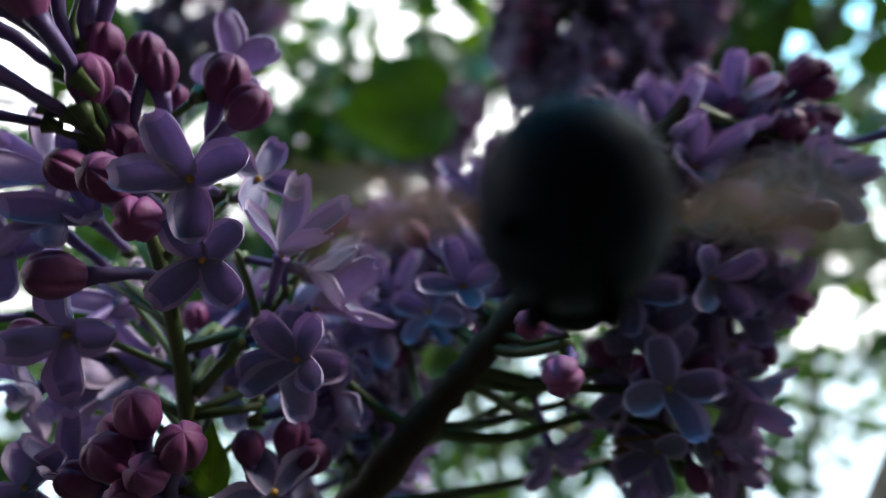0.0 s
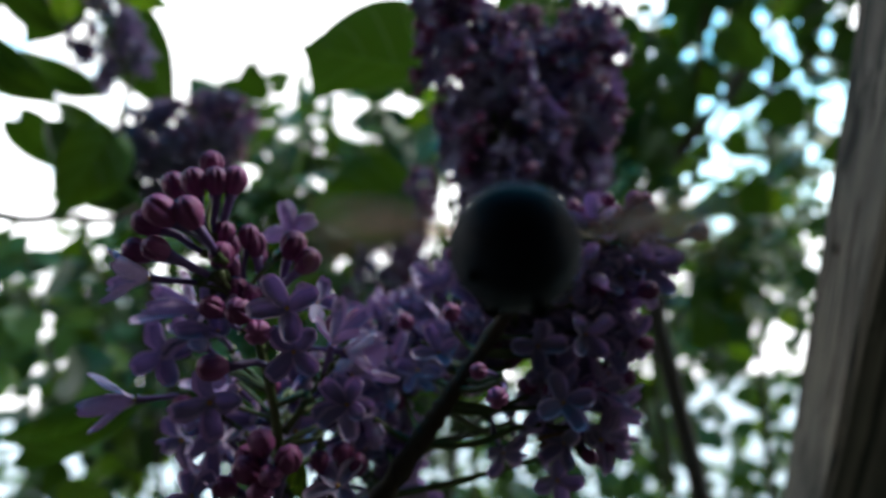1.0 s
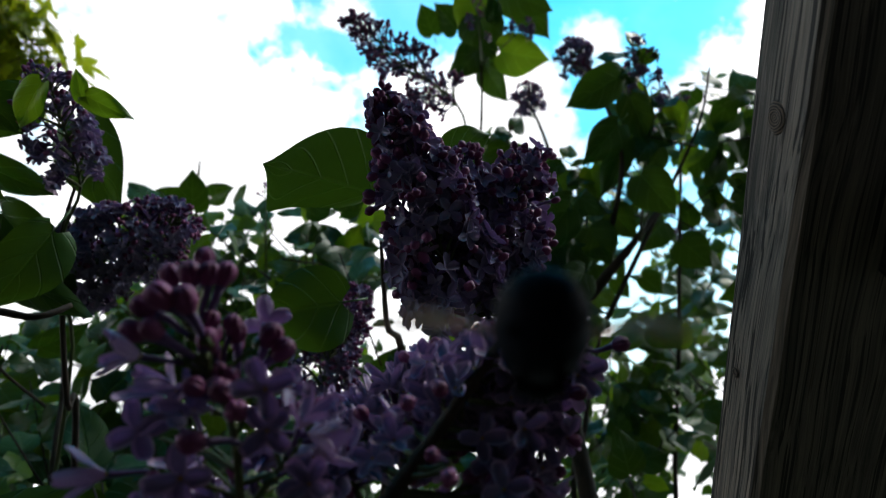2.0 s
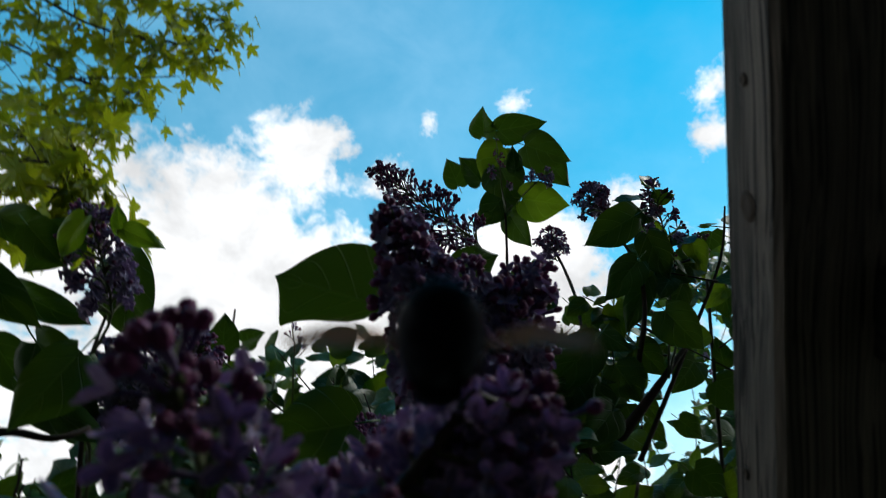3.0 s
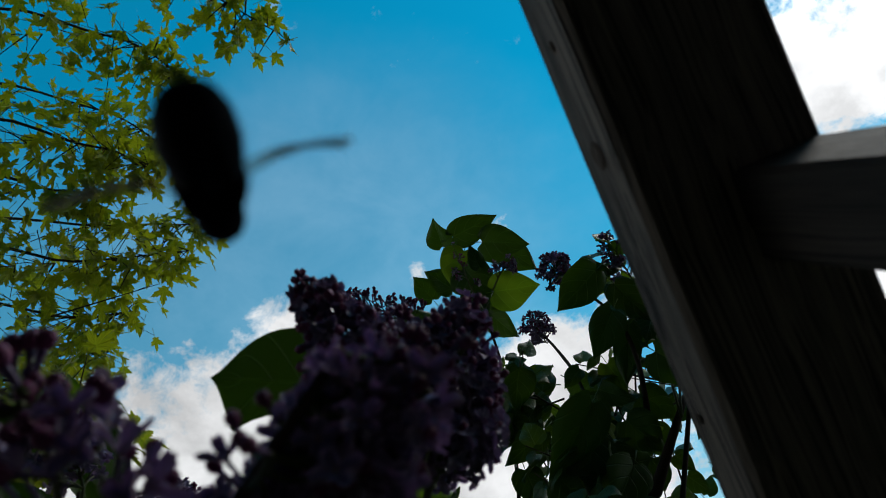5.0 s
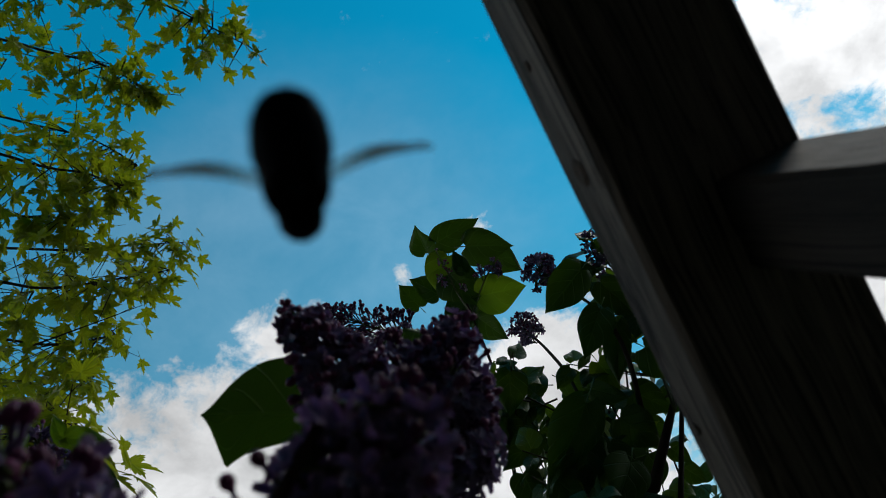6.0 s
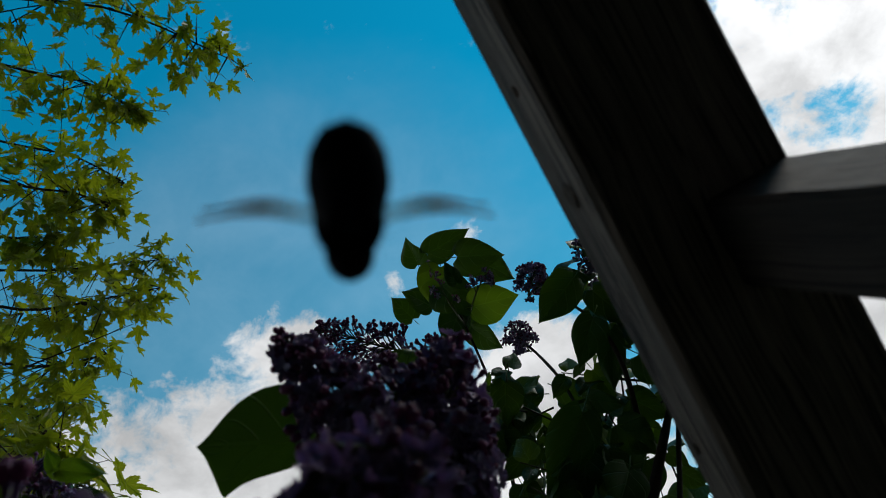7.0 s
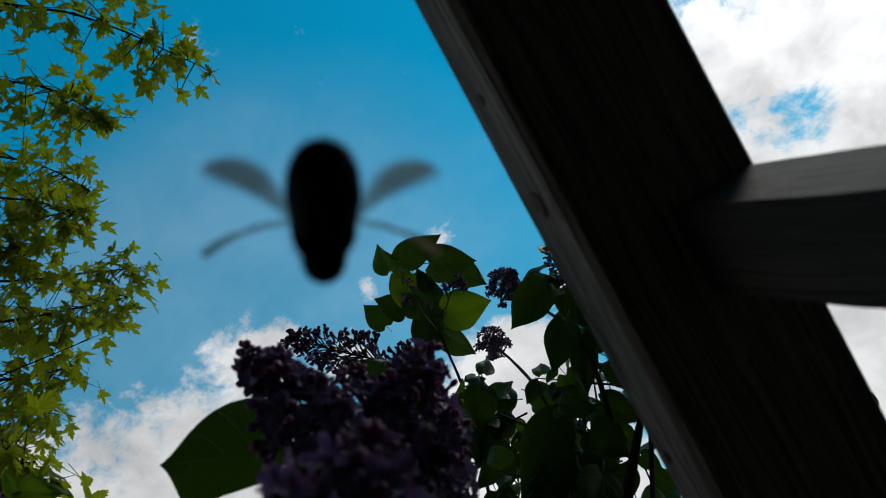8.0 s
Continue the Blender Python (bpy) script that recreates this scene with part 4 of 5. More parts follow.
def cut_stem_head():
    rng = random.Random(33)
    root = thing("lilac_flower_head", (0.0, 0.7, 0.0), "spreading lilac flower head on a cut brown woody stem", "lilac flower", "lilac flower heads")
    wood = Heap()
    low = Vector(STEM_B[0])
    wood.stem([(0.0, 0.7, 0.0), (-0.03, 0.45, 0.9), low + Vector((-0.02, 0.05, -0.06)), low], 0.010, 0.0034, 10, 6, bumps=0.05)
    wood.stem(STEM_B, 0.0032, 0.0014, 12, 8, bumps=0.16)
    top = Vector(STEM_B[-1])
    wood.put(tube_shape([top - Vector((0.0012, 0, 0.002)), top + Vector((0.0002, 0, 0.0004)), top + Vector((0.0014, 0, 0.0012))], [0.0016, 0.0021, 0.0015], 9))
    part("woody_stem", wood.mesh("woody_stem", [DARK_BARK]), root, None, "brown woody stem with a blunt cut end")
    stem = Heap()
    posts = smooth_line(STEM_B, 8)
    for x, y, z, r in CLUSTERS_B:
        c = Vector((x, y, z))
        low = [q for q in posts if q.z < z + 0.001] or posts[:3]
        q = min(low, key=lambda k: (k - c).length)
        stem.stem([q, q.lerp(c, 0.35) + Vector((0, 0.003, -0.0015)), q.lerp(c, 0.7) + Vector((0, 0.002, 0.0022)), c], 0.0011, 0.0006, 7, 5, bumps=0.08)
        for k in range(15 if r > 0.0085 else 11):
            way = Vector((rng.gauss(0, 0.8), rng.gauss(-0.55, 0.7), rng.gauss(0.25, 0.75))).normalized()
            p = c + way * r * rng.uniform(0.75, 1.15)
            if rng.random() < (0.25 if z > 1.555 else 0.8):
                part("flower", rng.choice(FLOWERS + CUPPED + HALF_OPEN), root, aim(p, way + Vector((-0.15, -0.2, 0.2)), rng.uniform(0, 6.3), rng.uniform(1.0, 1.28)))
            else:
                part("bud", rng.choice(BUDS), root, aim(p - way * 0.008, way, rng.uniform(0, 6.3), rng.uniform(0.85, 1.05)))
            stem.stem([c, p - way * 0.008], 0.0008, 0.0006, 5, 2)
    for kind, place, way, size in FRONT_B:
        p, way = Vector(place), Vector(way).normalized()
        back = p - way * (0.0105 if kind != "bud" else 0.004) * size
        if kind == "bud":
            part("bud", rng.choice(BUDS), root, aim(p - way * 0.003, way, rng.uniform(0, 6.3), size))
        else:
            part("flower", rng.choice(CUPPED if kind == "cupped" else FLOWERS), root, aim(p, way, rng.uniform(0, 6.3), size))
        q = min([q for q in posts if q.z < p.z + 0.002] or posts[:3], key=lambda k: (k - p).length)
        stem.stem([q, q.lerp(back, 0.5) + Vector((0, 0.001, -0.001)), back], 0.0011, 0.0007, 6, 4)
    part("stem", stem.mesh("stem", [GREEN_STEM]), root)
    # a dead curled leaf caught low in the head
    s = LEAF_SHAPES[2]
    dead = mesh("dry_leaf", s[0], s[1], [DRY_LEAF], s[2], s[3])
    part("dry_leaf", dead, root, leaf_pose((0.054, 0.131, 1.503), (0.066, 0.131, 1.505), 0.008, rng), "dark dried curled leaf")


cut_stem_head()

# ---- flower heads further back ----
panicle("lilac_flower_head", (0.0819, 0.2921, 1.6074), (0.0367, 0.2612, 1.7344), 0.0255, 480, 41, "large dusky violet lilac flower head beside a broad leaf", [(0.080, 0.302, 1.603), (0.070, 0.326, 1.596), (0.054, 0.426, 1.476), (0.06, 0.7, 0.9), (0.08, 0.95, 0.0)], 0.8, True, 1.32)
panicle("lilac_flower_head", (0.0890, 0.3292, 1.6204), (0.1339, 0.3104, 1.7267), 0.0327, 470, 42, "dusky violet lilac flower head forked from one stem", [(0.083, 0.311, 1.606), (0.077, 0.326, 1.595)], 0.8, True, 1.32)
panicle("lilac_flower_head", (0.0860, 0.3180, 1.6120), (0.0880, 0.2980, 1.7150), 0.0300, 230, 56, "dusky violet lilac flower head between two others", [(0.083, 0.311, 1.604), (0.075, 0.326, 1.594)], 0.8, True, 1.32)
panicle("lilac_flower_head", (0.1786, 0.7905, 2.0809), (0.0120, 0.7158, 2.1683), 0.0350, 420, 43, "dark lilac flower head mostly in bud against the sky", [(0.2146, 0.8844, 2.0472), (0.2868, 1.0558, 1.9044)], 0.15, True, 1.35)
panicle("lilac_flower_head", (-0.2394, 0.5589, 1.7200), (-0.1298, 0.5295, 1.7716), 0.0486, 600, 44, "bluish violet lilac flower head leaning on leaves", [(-0.233, 0.597, 1.668), (-0.285, 0.750, 1.528)], 0.95, True, 1.15)
panicle("lilac_flower_head", (-0.2015, 0.4722, 1.7718), (-0.2264, 0.4234, 1.8542), 0.030, 250, 45, "small violet lilac flower head among dark leaves", [(-0.222, 0.505, 1.738), (-0.225, 0.542, 1.679), (-0.225, 0.584, 1.613)], 0.8, True, 1.05)
panicle("lilac_flower_head", (-0.2339, 0.5559, 1.7103), (-0.2239, 0.5243, 1.7583), 0.0205, 80, 46, "small lilac flower head in shade", [(-0.233, 0.568, 1.678), (-0.234, 0.606, 1.617)], 0.7, True, 1.0)
panicle("lilac_flower_head", (-0.0145, 0.6250, 1.5965), (0.0197, 0.5883, 1.7075), 0.0391, 480, 47, "faded dark lilac flower head in shade", [(-0.011, 0.686, 1.516), (-0.008, 0.806, 1.391)], 0.3, True, 1.1)
panicle("lilac_flower_head", (-0.0077, 0.6458, 1.6725), (0.0321, 0.6062, 1.7272), 0.0346, 250, 48, "faded dark lilac flower head in shade", [(0.000, 0.809, 1.588)], 0.3, True, 1.1)
panicle("lilac_flower_head", (0.3524, 0.8005, 2.1598), (0.3770, 0.7595, 2.1802), 0.0315, 200, 49, "small lilac flower head at the end of a twig", [(0.369, 0.758, 2.133), (0.405, 0.771, 2.073)], 0.6, False, 1.1)
panicle("lilac_flower_head", (0.3699, 1.0323, 2.2243), (0.3521, 1.0026, 2.2750), 0.0356, 200, 50, "small lilac flower head at the end of a bare twig", [(0.371, 1.007, 2.200), (0.377, 0.968, 2.097)], 0.6, False, 1.1)
panicle("lilac_flower_head", (0.4807, 0.7943, 2.0843), (0.4546, 0.7344, 2.1845), 0.030, 170, 51, "narrow lilac flower head among round leaves", [(0.472, 0.796, 2.022), (0.443, 0.809, 1.875)], 0.5, False, 1.1)
panicle("lilac_flower_head", (0.5184, 0.8256, 2.0865), (0.5463, 0.7978, 2.1249), 0.0259, 70, 52, "small lilac flower head among round leaves", [(0.493, 0.812, 1.993), (0.443, 0.809, 1.875)], 0.6, False, 1.1)
panicle("lilac_flower_head", (0.2434, 0.8897, 2.2780), (0.2295, 0.8409, 2.3580), 0.0164, 30, 53, "small lilac flower head between top leaves", [(0.274, 1.020, 2.328)], 0.4, False, 1.0)
panicle("lilac_flower_head", (0.2943, 0.8825, 2.2791), (0.3272, 0.8624, 2.3043), 0.0206, 60, 54, "small lilac flower head between top leaves", [(0.274, 1.020, 2.328)], 0.5, False, 1.0)
panicle("lilac_flower_head", (-0.0991, 0.8893, 1.9519), (-0.1048, 0.8718, 1.9808), 0.0154, 18, 55, "tiny faded flower head on a thin stalk", [(-0.112, 0.999, 1.969), (-0.117, 1.108, 1.891)], 0.3, False, 0.9)
panicle("lilac_flower_head", (0.7132, 1.1269, 2.0050), (0.6729, 1.0909, 2.0703), 0.0290, 70, 57, "small lilac flower head deep in the bush", [(0.733, 1.175, 1.954)], 0.7, False, 1.0)
panicle("lilac_flower_head", (0.7527, 0.8976, 1.8216), (0.7787, 0.8823, 1.8312), 0.0184, 40, 58, "small lilac flower head beyond the timber leg", [(0.735, 0.967, 1.792), (0.684, 1.141, 1.706)], 0.7, False, 1.0)


# ---- lilac bushes: woody stems and leaves ----
LEAVES_NEAR = [
    (0.088, 0.367, 1.756, 0.123, 0.365, 1.774, 0.039),
    (0.014, 0.445, 1.666, -0.054, 0.432, 1.650, 0.066),
    (-0.234, 0.532, 1.869, -0.198, 0.531, 1.772, 0.066),
    (-0.274, 0.507, 1.761, -0.213, 0.52, 1.69, 0.057),
    (-0.302, 0.497, 1.808, -0.24, 0.5, 1.772, 0.036),
    (-0.15, 0.259, 1.503, -0.091, 0.236, 1.514, 0.026),
    (-0.275, 0.432, 1.835, -0.245, 0.447, 1.805, 0.036),
    (-0.199, 0.43, 1.713, -0.233, 0.432, 1.651, 0.049),
    (-0.266, 0.508, 1.714, -0.202, 0.502, 1.666, 0.043),
    (-0.345, 0.797, 1.713, -0.284, 0.777, 1.732, 0.04),
    (-0.247, 0.458, 1.848, -0.285, 0.465, 1.807, 0.042),
    (-0.348, 0.503, 1.896, -0.276, 0.498, 1.858, 0.04),
    (-0.323, 0.452, 1.809, -0.263, 0.464, 1.752, 0.045),
    (-0.266, 0.53, 1.766, -0.244, 0.561, 1.728, 0.042),
    (-0.324, 0.53, 1.772, -0.291, 0.564, 1.728, 0.042),
]

LEAVES_TOP = [
    (0.224, 0.929, 2.448, 0.213, 0.872, 2.473, 0.059),
    (0.247, 0.902, 2.441, 0.332, 0.859, 2.425, 0.062),
    (0.297, 0.895, 2.398, 0.371, 0.874, 2.348, 0.076),
    (0.337, 0.957, 2.445, 0.398, 0.963, 2.358, 0.072),
    (0.18, 1.014, 2.388, 0.151, 0.961, 2.412, 0.053),
    (0.222, 0.986, 2.379, 0.177, 0.938, 2.398, 0.057),
    (0.261, 0.919, 2.41, 0.218, 0.933, 2.33, 0.082),
    (0.248, 0.913, 2.355, 0.273, 0.919, 2.276, 0.084),
    (0.288, 0.924, 2.287, 0.366, 0.894, 2.251, 0.078),
    (0.274, 1.014, 2.369, 0.224, 1.025, 2.295, 0.069),
    (0.287, 1.036, 2.331, 0.32, 1.036, 2.258, 0.058),
    (0.265, 1.055, 2.35, 0.303, 1.001, 2.361, 0.068),
    (0.273, 0.896, 2.333, 0.263, 0.849, 2.343, 0.032),
    (0.274, 1.074, 2.384, 0.22, 1.069, 2.336, 0.055),
    (0.301, 1.036, 2.418, 0.253, 0.974, 2.459, 0.072),
]

LEAVES_SIDE = [
    (0.4, 0.711, 2.089, 0.325, 0.728, 2.043, 0.063),
    (0.397, 0.726, 2.019, 0.349, 0.745, 1.967, 0.051),
    (0.425, 0.766, 2.017, 0.393, 0.807, 1.942, 0.044),
    (0.319, 0.751, 1.897, 0.238, 0.801, 1.82, 0.066),
    (0.265, 0.857, 2.056, 0.24, 0.879, 1.997, 0.054),
    (0.229, 0.909, 2.011, 0.255, 0.917, 1.957, 0.047),
    (0.269, 0.888, 1.955, 0.204, 0.894, 1.919, 0.048),
    (0.407, 0.815, 1.931, 0.442, 0.816, 1.882, 0.052),
    (0.348, 0.79, 1.938, 0.384, 0.78, 1.9, 0.035),
    (0.374, 0.824, 1.901, 0.405, 0.832, 1.845, 0.061),
    (0.335, 0.822, 1.867, 0.324, 0.846, 1.804, 0.07),
    (0.403, 0.883, 1.867, 0.355, 0.909, 1.808, 0.073),
    (0.502, 1.048, 1.901, 0.519, 1.041, 1.863, 0.038),
    (0.489, 1.022, 1.928, 0.503, 1.012, 1.893, 0.032),
    (0.231, 0.928, 1.923, 0.235, 0.939, 1.87, 0.051),
    (0.39, 0.83, 2.004, 0.401, 0.839, 1.951, 0.043),
    (0.456, 0.776, 2.101, 0.455, 0.794, 2.041, 0.045),
]

LEAVES_MID_SIDE = [
    (0.426, 0.738, 2.077, 0.456, 0.755, 2.007, 0.053),
    (0.517, 0.781, 2.094, 0.532, 0.789, 2.038, 0.043),
    (0.400, 0.759, 2.132, 0.435, 0.742, 2.102, 0.043),
    (0.441, 0.769, 1.963, 0.489, 0.777, 1.902, 0.065),
    (0.358, 0.847, 1.957, 0.301, 0.840, 1.925, 0.038),
    (0.563, 1.065, 1.913, 0.595, 1.055, 1.875, 0.043),
    (0.255, 0.823, 1.842, 0.289, 0.833, 1.780, 0.066),
    (0.255, 0.833, 1.799, 0.264, 0.852, 1.730, 0.064),
    (0.303, 0.872, 1.826, 0.256, 0.878, 1.777, 0.056),
]

LEAVES_LOW = [
    (0.341, 0.775, 1.812, 0.299, 0.778, 1.757, 0.068),
    (0.54, 1, 1.804, 0.574, 0.988, 1.758, 0.065),
    (0.622, 1.012, 1.963, 0.67, 1.002, 1.91, 0.071),
    (0.364, 0.967, 2.086, 0.403, 0.955, 2.038, 0.055),
    (0.314, 0.798, 1.878, 0.28, 0.808, 1.812, 0.072),
    (0.694, 1.163, 1.902, 0.734, 1.144, 1.866, 0.066),
    (-0.227, 1.113, 2.071, -0.182, 1.071, 2.07, 0.042),
    (-0.035, 0.771, 1.894, 0.001, 0.729, 1.896, 0.045),
    (0.009, 0.816, 1.912, 0.039, 0.777, 1.908, 0.032),
]


def foliage(parent, clumps, seed, size, mats, density, name="foliage", single=0):
    """Many leaves on short twigs, gathered in clumps (centre, half sizes)."""
    rng = random.Random(seed)
    heap = Heap()
    wood = Heap()
    singles = 0
    for cx, cy, cz, rx, ry, rz in clumps:
        count = int(density * (rx * rz * 4 + ry * rz * 2) / size ** 2)
        for _ in range(max(3, count // 8)):
            a = Vector((cx + max(-1, min(1, rng.gauss(0, 0.6))) * rx, cy + max(-1, min(1, rng.gauss(0, 0.6))) * ry, cz + max(-1, min(1, rng.gauss(0, 0.6))) * rz))
            way = Vector((rng.gauss(0, 0.6), rng.gauss(0, 0.6), rng.uniform(0.2, 1.0))).normalized()
            long = size * rng.uniform(1.5, 3.0)
            b = a + way * long
            wood.stem([a - way * size, a, b], 0.0020, 0.0009, 5, 2)
            k = 0.0
            turn = rng.uniform(0, 3)
            while k < 1.01:
                p = a.lerp(b, k)
                turn += 1.57 + rng.uniform(-0.4, 0.4)
                for sgn in (0, math.pi):
                    if rng.random() < 0.12:
                        continue
                    side = way.orthogonal().normalized()
                    out = (Matrix.Rotation(turn + sgn, 3, way) @ side) * 0.9 + way * 0.4 + Vector((0, 0, rng.uniform(-0.7, 0.3)))
                    out.normalize()
                    up = Vector((rng.gauss(0, 0.5), rng.gauss(-0.8, 0.5), rng.uniform(0.1, 0.9)))
                    z = (up - out * up.dot(out)).normalized()
                    m = Matrix((out, z.cross(out), z)).transposed().to_4x4()
                    s = size * rng.uniform(0.7, 1.25) * (1.0 - 0.25 * k)
                    q = p + out * s * 0.25
                    m = Matrix.Translation(q) @ m @ Matrix.Diagonal((s, s * rng.uniform(0.72, 0.9), s, 1))
                    young = rng.random() < 0.3
                    if singles < single and rng.random() < 0.5:
                        part("leaf", rng.choice(SMALL_YOUNG_MESHES if young else SMALL_LEAF_MESHES), parent, m)
                        singles += 1
                    else:
                        heap.put(rng.choice(SMALL_LEAVES), m, slot=1 if young else 0)
                k += 0.28
    part(name, heap.mesh(name, mats), parent, kind="stuff", label="dense heart-shaped green leaves")
    part("twig_mass", wood.mesh("twig_mass", [BARK]), parent, kind="stuff", label="thin brown twigs")


def bush(at, label, stems):
    root = thing("lilac_bush", at, label, "lilac bush", "lilac bushes")
    for pts, r0, r1 in stems:
        h = Heap()
        h.stem([Vector(p) for p in pts], r0, r1, 8, 6, bumps=0.04)
        part("branch", h.mesh("branch", [BARK]), root)
    return root


SIDE_STEMS = [
    ([(0.5, 1.0, 0.0), (0.45, 0.95, 0.9), (0.345, 0.933, 1.757), (0.382, 0.868, 1.811), (0.431, 0.826, 1.868), (0.493, 0.822, 1.940)], 0.018, 0.003),
    ([(0.399, 0.843, 1.864), (0.416, 0.786, 1.958), (0.416, 0.769, 2.030), (0.405, 0.771, 2.073), (0.369, 0.758, 2.133)], 0.0045, 0.0018),
    ([(0.358, 0.900, 1.830), (0.366, 0.926, 1.972), (0.377, 0.968, 2.097), (0.372, 0.997, 2.182), (0.366, 1.024, 2.241)], 0.0036, 0.0022),
    ([(0.394, 0.847, 1.768), (0.493, 0.822, 1.940), (0.561, 0.790, 2.069), (0.568, 0.744, 2.142)], 0.004, 0.0014),
    ([(0.45, 1.1, 0.6), (0.4, 1.2, 1.5), (0.200, 1.315, 1.782), (0.252, 1.201, 2.047), (0.279, 1.099, 2.202), (0.274, 1.020, 2.328), (0.256, 0.907, 2.436)], 0.006, 0.0018),
    ([(0.5, 1.0, 0.3), (0.617, 1.196, 1.391), (0.645, 1.128, 1.793), (0.660, 1.008, 2.200)], 0.006, 0.003),
    ([(0.5, 1.0, 0.3), (0.394, 1.061, 1.412), (0.415, 1.044, 1.642), (0.461, 1.046, 1.796)], 0.006, 0.003),
]
side_bush = bush((0.45, 1.0, 0.0), "tall lilac bush with round green leaves and small flower heads", SIDE_STEMS)
rng = random.Random(62)
for bx, by, bz, tx, ty, tz, wide in LEAVES_TOP + LEAVES_SIDE + LEAVES_MID_SIDE + LEAVES_LOW:
    put_leaf(side_bush, (bx, by, bz), (tx, ty, tz), wide, rng, rng.random() < 0.06, face=(-0.2, -0.7, -0.65), lean=0.3)
foliage(side_bush, [(0.578, 1.160, 1.530, 0.184, 0.250, 0.204), (0.614, 1.125, 1.815, 0.170, 0.250, 0.159), (0.554, 1.066, 1.973, 0.063, 0.120, 0.063), (0.546, 1.397, 1.633, 0.086, 0.200, 0.184), (0.851, 1.306, 1.808, 0.061, 0.150, 0.073), (0.726, 0.961, 2.150, 0.061, 0.100, 0.112), (0.722, 1.036, 2.075, 0.053, 0.100, 0.064), (0.727, 0.900, 2.180, 0.039, 0.100, 0.059), (0.395, 1.030, 2.006, 0.127, 0.150, 0.108), (0.56, 1.25, 1.58, 0.20, 0.20, 0.20)], 63, 0.066, [LEAF, LEAF_YOUNG], 1.5, single=150)
foliage(side_bush, [(0.431, 0.901, 1.984, 0.063, 0.100, 0.099), (0.276, 0.987, 2.068, 0.029, 0.080, 0.059), (0.261, 1.017, 1.972, 0.056, 0.080, 0.047), (0.351, 0.985, 1.918, 0.099, 0.100, 0.054), (0.447, 0.830, 2.078, 0.027, 0.060, 0.055), (0.487, 0.819, 2.023, 0.026, 0.060, 0.035), (0.315, 0.841, 1.778, 0.031, 0.060, 0.054), (0.350, 0.956, 1.782, 0.034, 0.060, 0.043), (0.284, 0.819, 1.726, 0.029, 0.050, 0.029), (0.235, 0.933, 1.996, 0.040, 0.060, 0.054), (0.299, 0.948, 1.966, 0.054, 0.060, 0.049)], 64, 0.046, [LEAF, LEAF_YOUNG], 1.6, name="leaf_spray", single=100)

MIDDLE_STEMS = [
    ([(-0.3, 1.1, 0.0), (-0.28, 1.0, 0.9), (-0.230, 0.644, 1.557), (-0.225, 0.584, 1.613), (-0.225, 0.542, 1.679), (-0.222, 0.505, 1.738), (-0.209, 0.480, 1.775)], 0.004, 0.0014),
    ([(-0.3, 1.1, 0.4), (-0.56, 0.75, 1.3), (-0.37, 0.50, 1.635), (-0.264, 0.463, 1.661), (-0.213, 0.460, 1.657), (-0.193, 0.472, 1.670)], 0.006, 0.002),
    ([(-0.3, 1.1, 0.5), (0.0, 0.95, 1.2), (0.067, 0.595, 1.611), (0.053, 0.513, 1.669), (0.045, 0.457, 1.723)], 0.006, 0.0016),
    ([(-0.3, 1.1, 0.4), (-0.255, 1.444, 1.764), (-0.293, 1.340, 2.087), (-0.284, 1.255, 2.221)], 0.007, 0.002),
    ([(-0.362, 0.893, 1.66), (-0.380, 0.790, 1.689), (-0.379, 0.771, 1.715), (-0.376, 0.756, 1.736)], 0.0022, 0.0014),
    ([(-0.380, 0.784, 1.697), (-0.373, 0.773, 1.711)], 0.0016, 0.0015),
    ([(-0.3, 1.1, 0.4), (-0.346, 0.935, 1.460), (-0.356, 0.925, 1.680), (-0.362, 0.893, 1.792)], 0.005, 0.002),
]
middle_bush = bush((-0.3, 1.1, 0.0), "dense lilac bush with broad dark green leaves", MIDDLE_STEMS)
broad = broad_leaf()
base, tip = Vector((0.0335, 0.3347, 1.7060)), Vector((-0.0365, 0.2987, 1.7109))
along = (tip - base).normalized()
face = Vector((-0.09, -0.70, -0.70))
face = (face - along * face.dot(along)).normalized()
turn = Matrix((along, -face.cross(along), -face)).transposed().to_4x4()
part("leaf", mesh("leaf", broad[0], broad[1], [LEAF], broad[2], broad[3]), middle_bush, Matrix.Translation(base) @ turn @ Matrix.Scale((tip - base).length, 4), "broad wavy dark green leaf")
for bx, by, bz, tx, ty, tz, wide in LEAVES_NEAR:
    put_leaf(middle_bush, (bx, by, bz), (tx, ty, tz), wide, rng, lean=0.3)
for bx, by, bz, tx, ty, tz, wide in ((-0.213, 0.399, 1.822, -0.234, 0.411, 1.790, 0.028), (-0.185, 0.410, 1.819, -0.152, 0.408, 1.801, 0.020), (-0.190, 0.417, 1.819, -0.190, 0.395, 1.834, 0.014)):
    put_leaf(middle_bush, (bx, by, bz), (tx, ty, tz), wide, rng, True, lean=0.3)
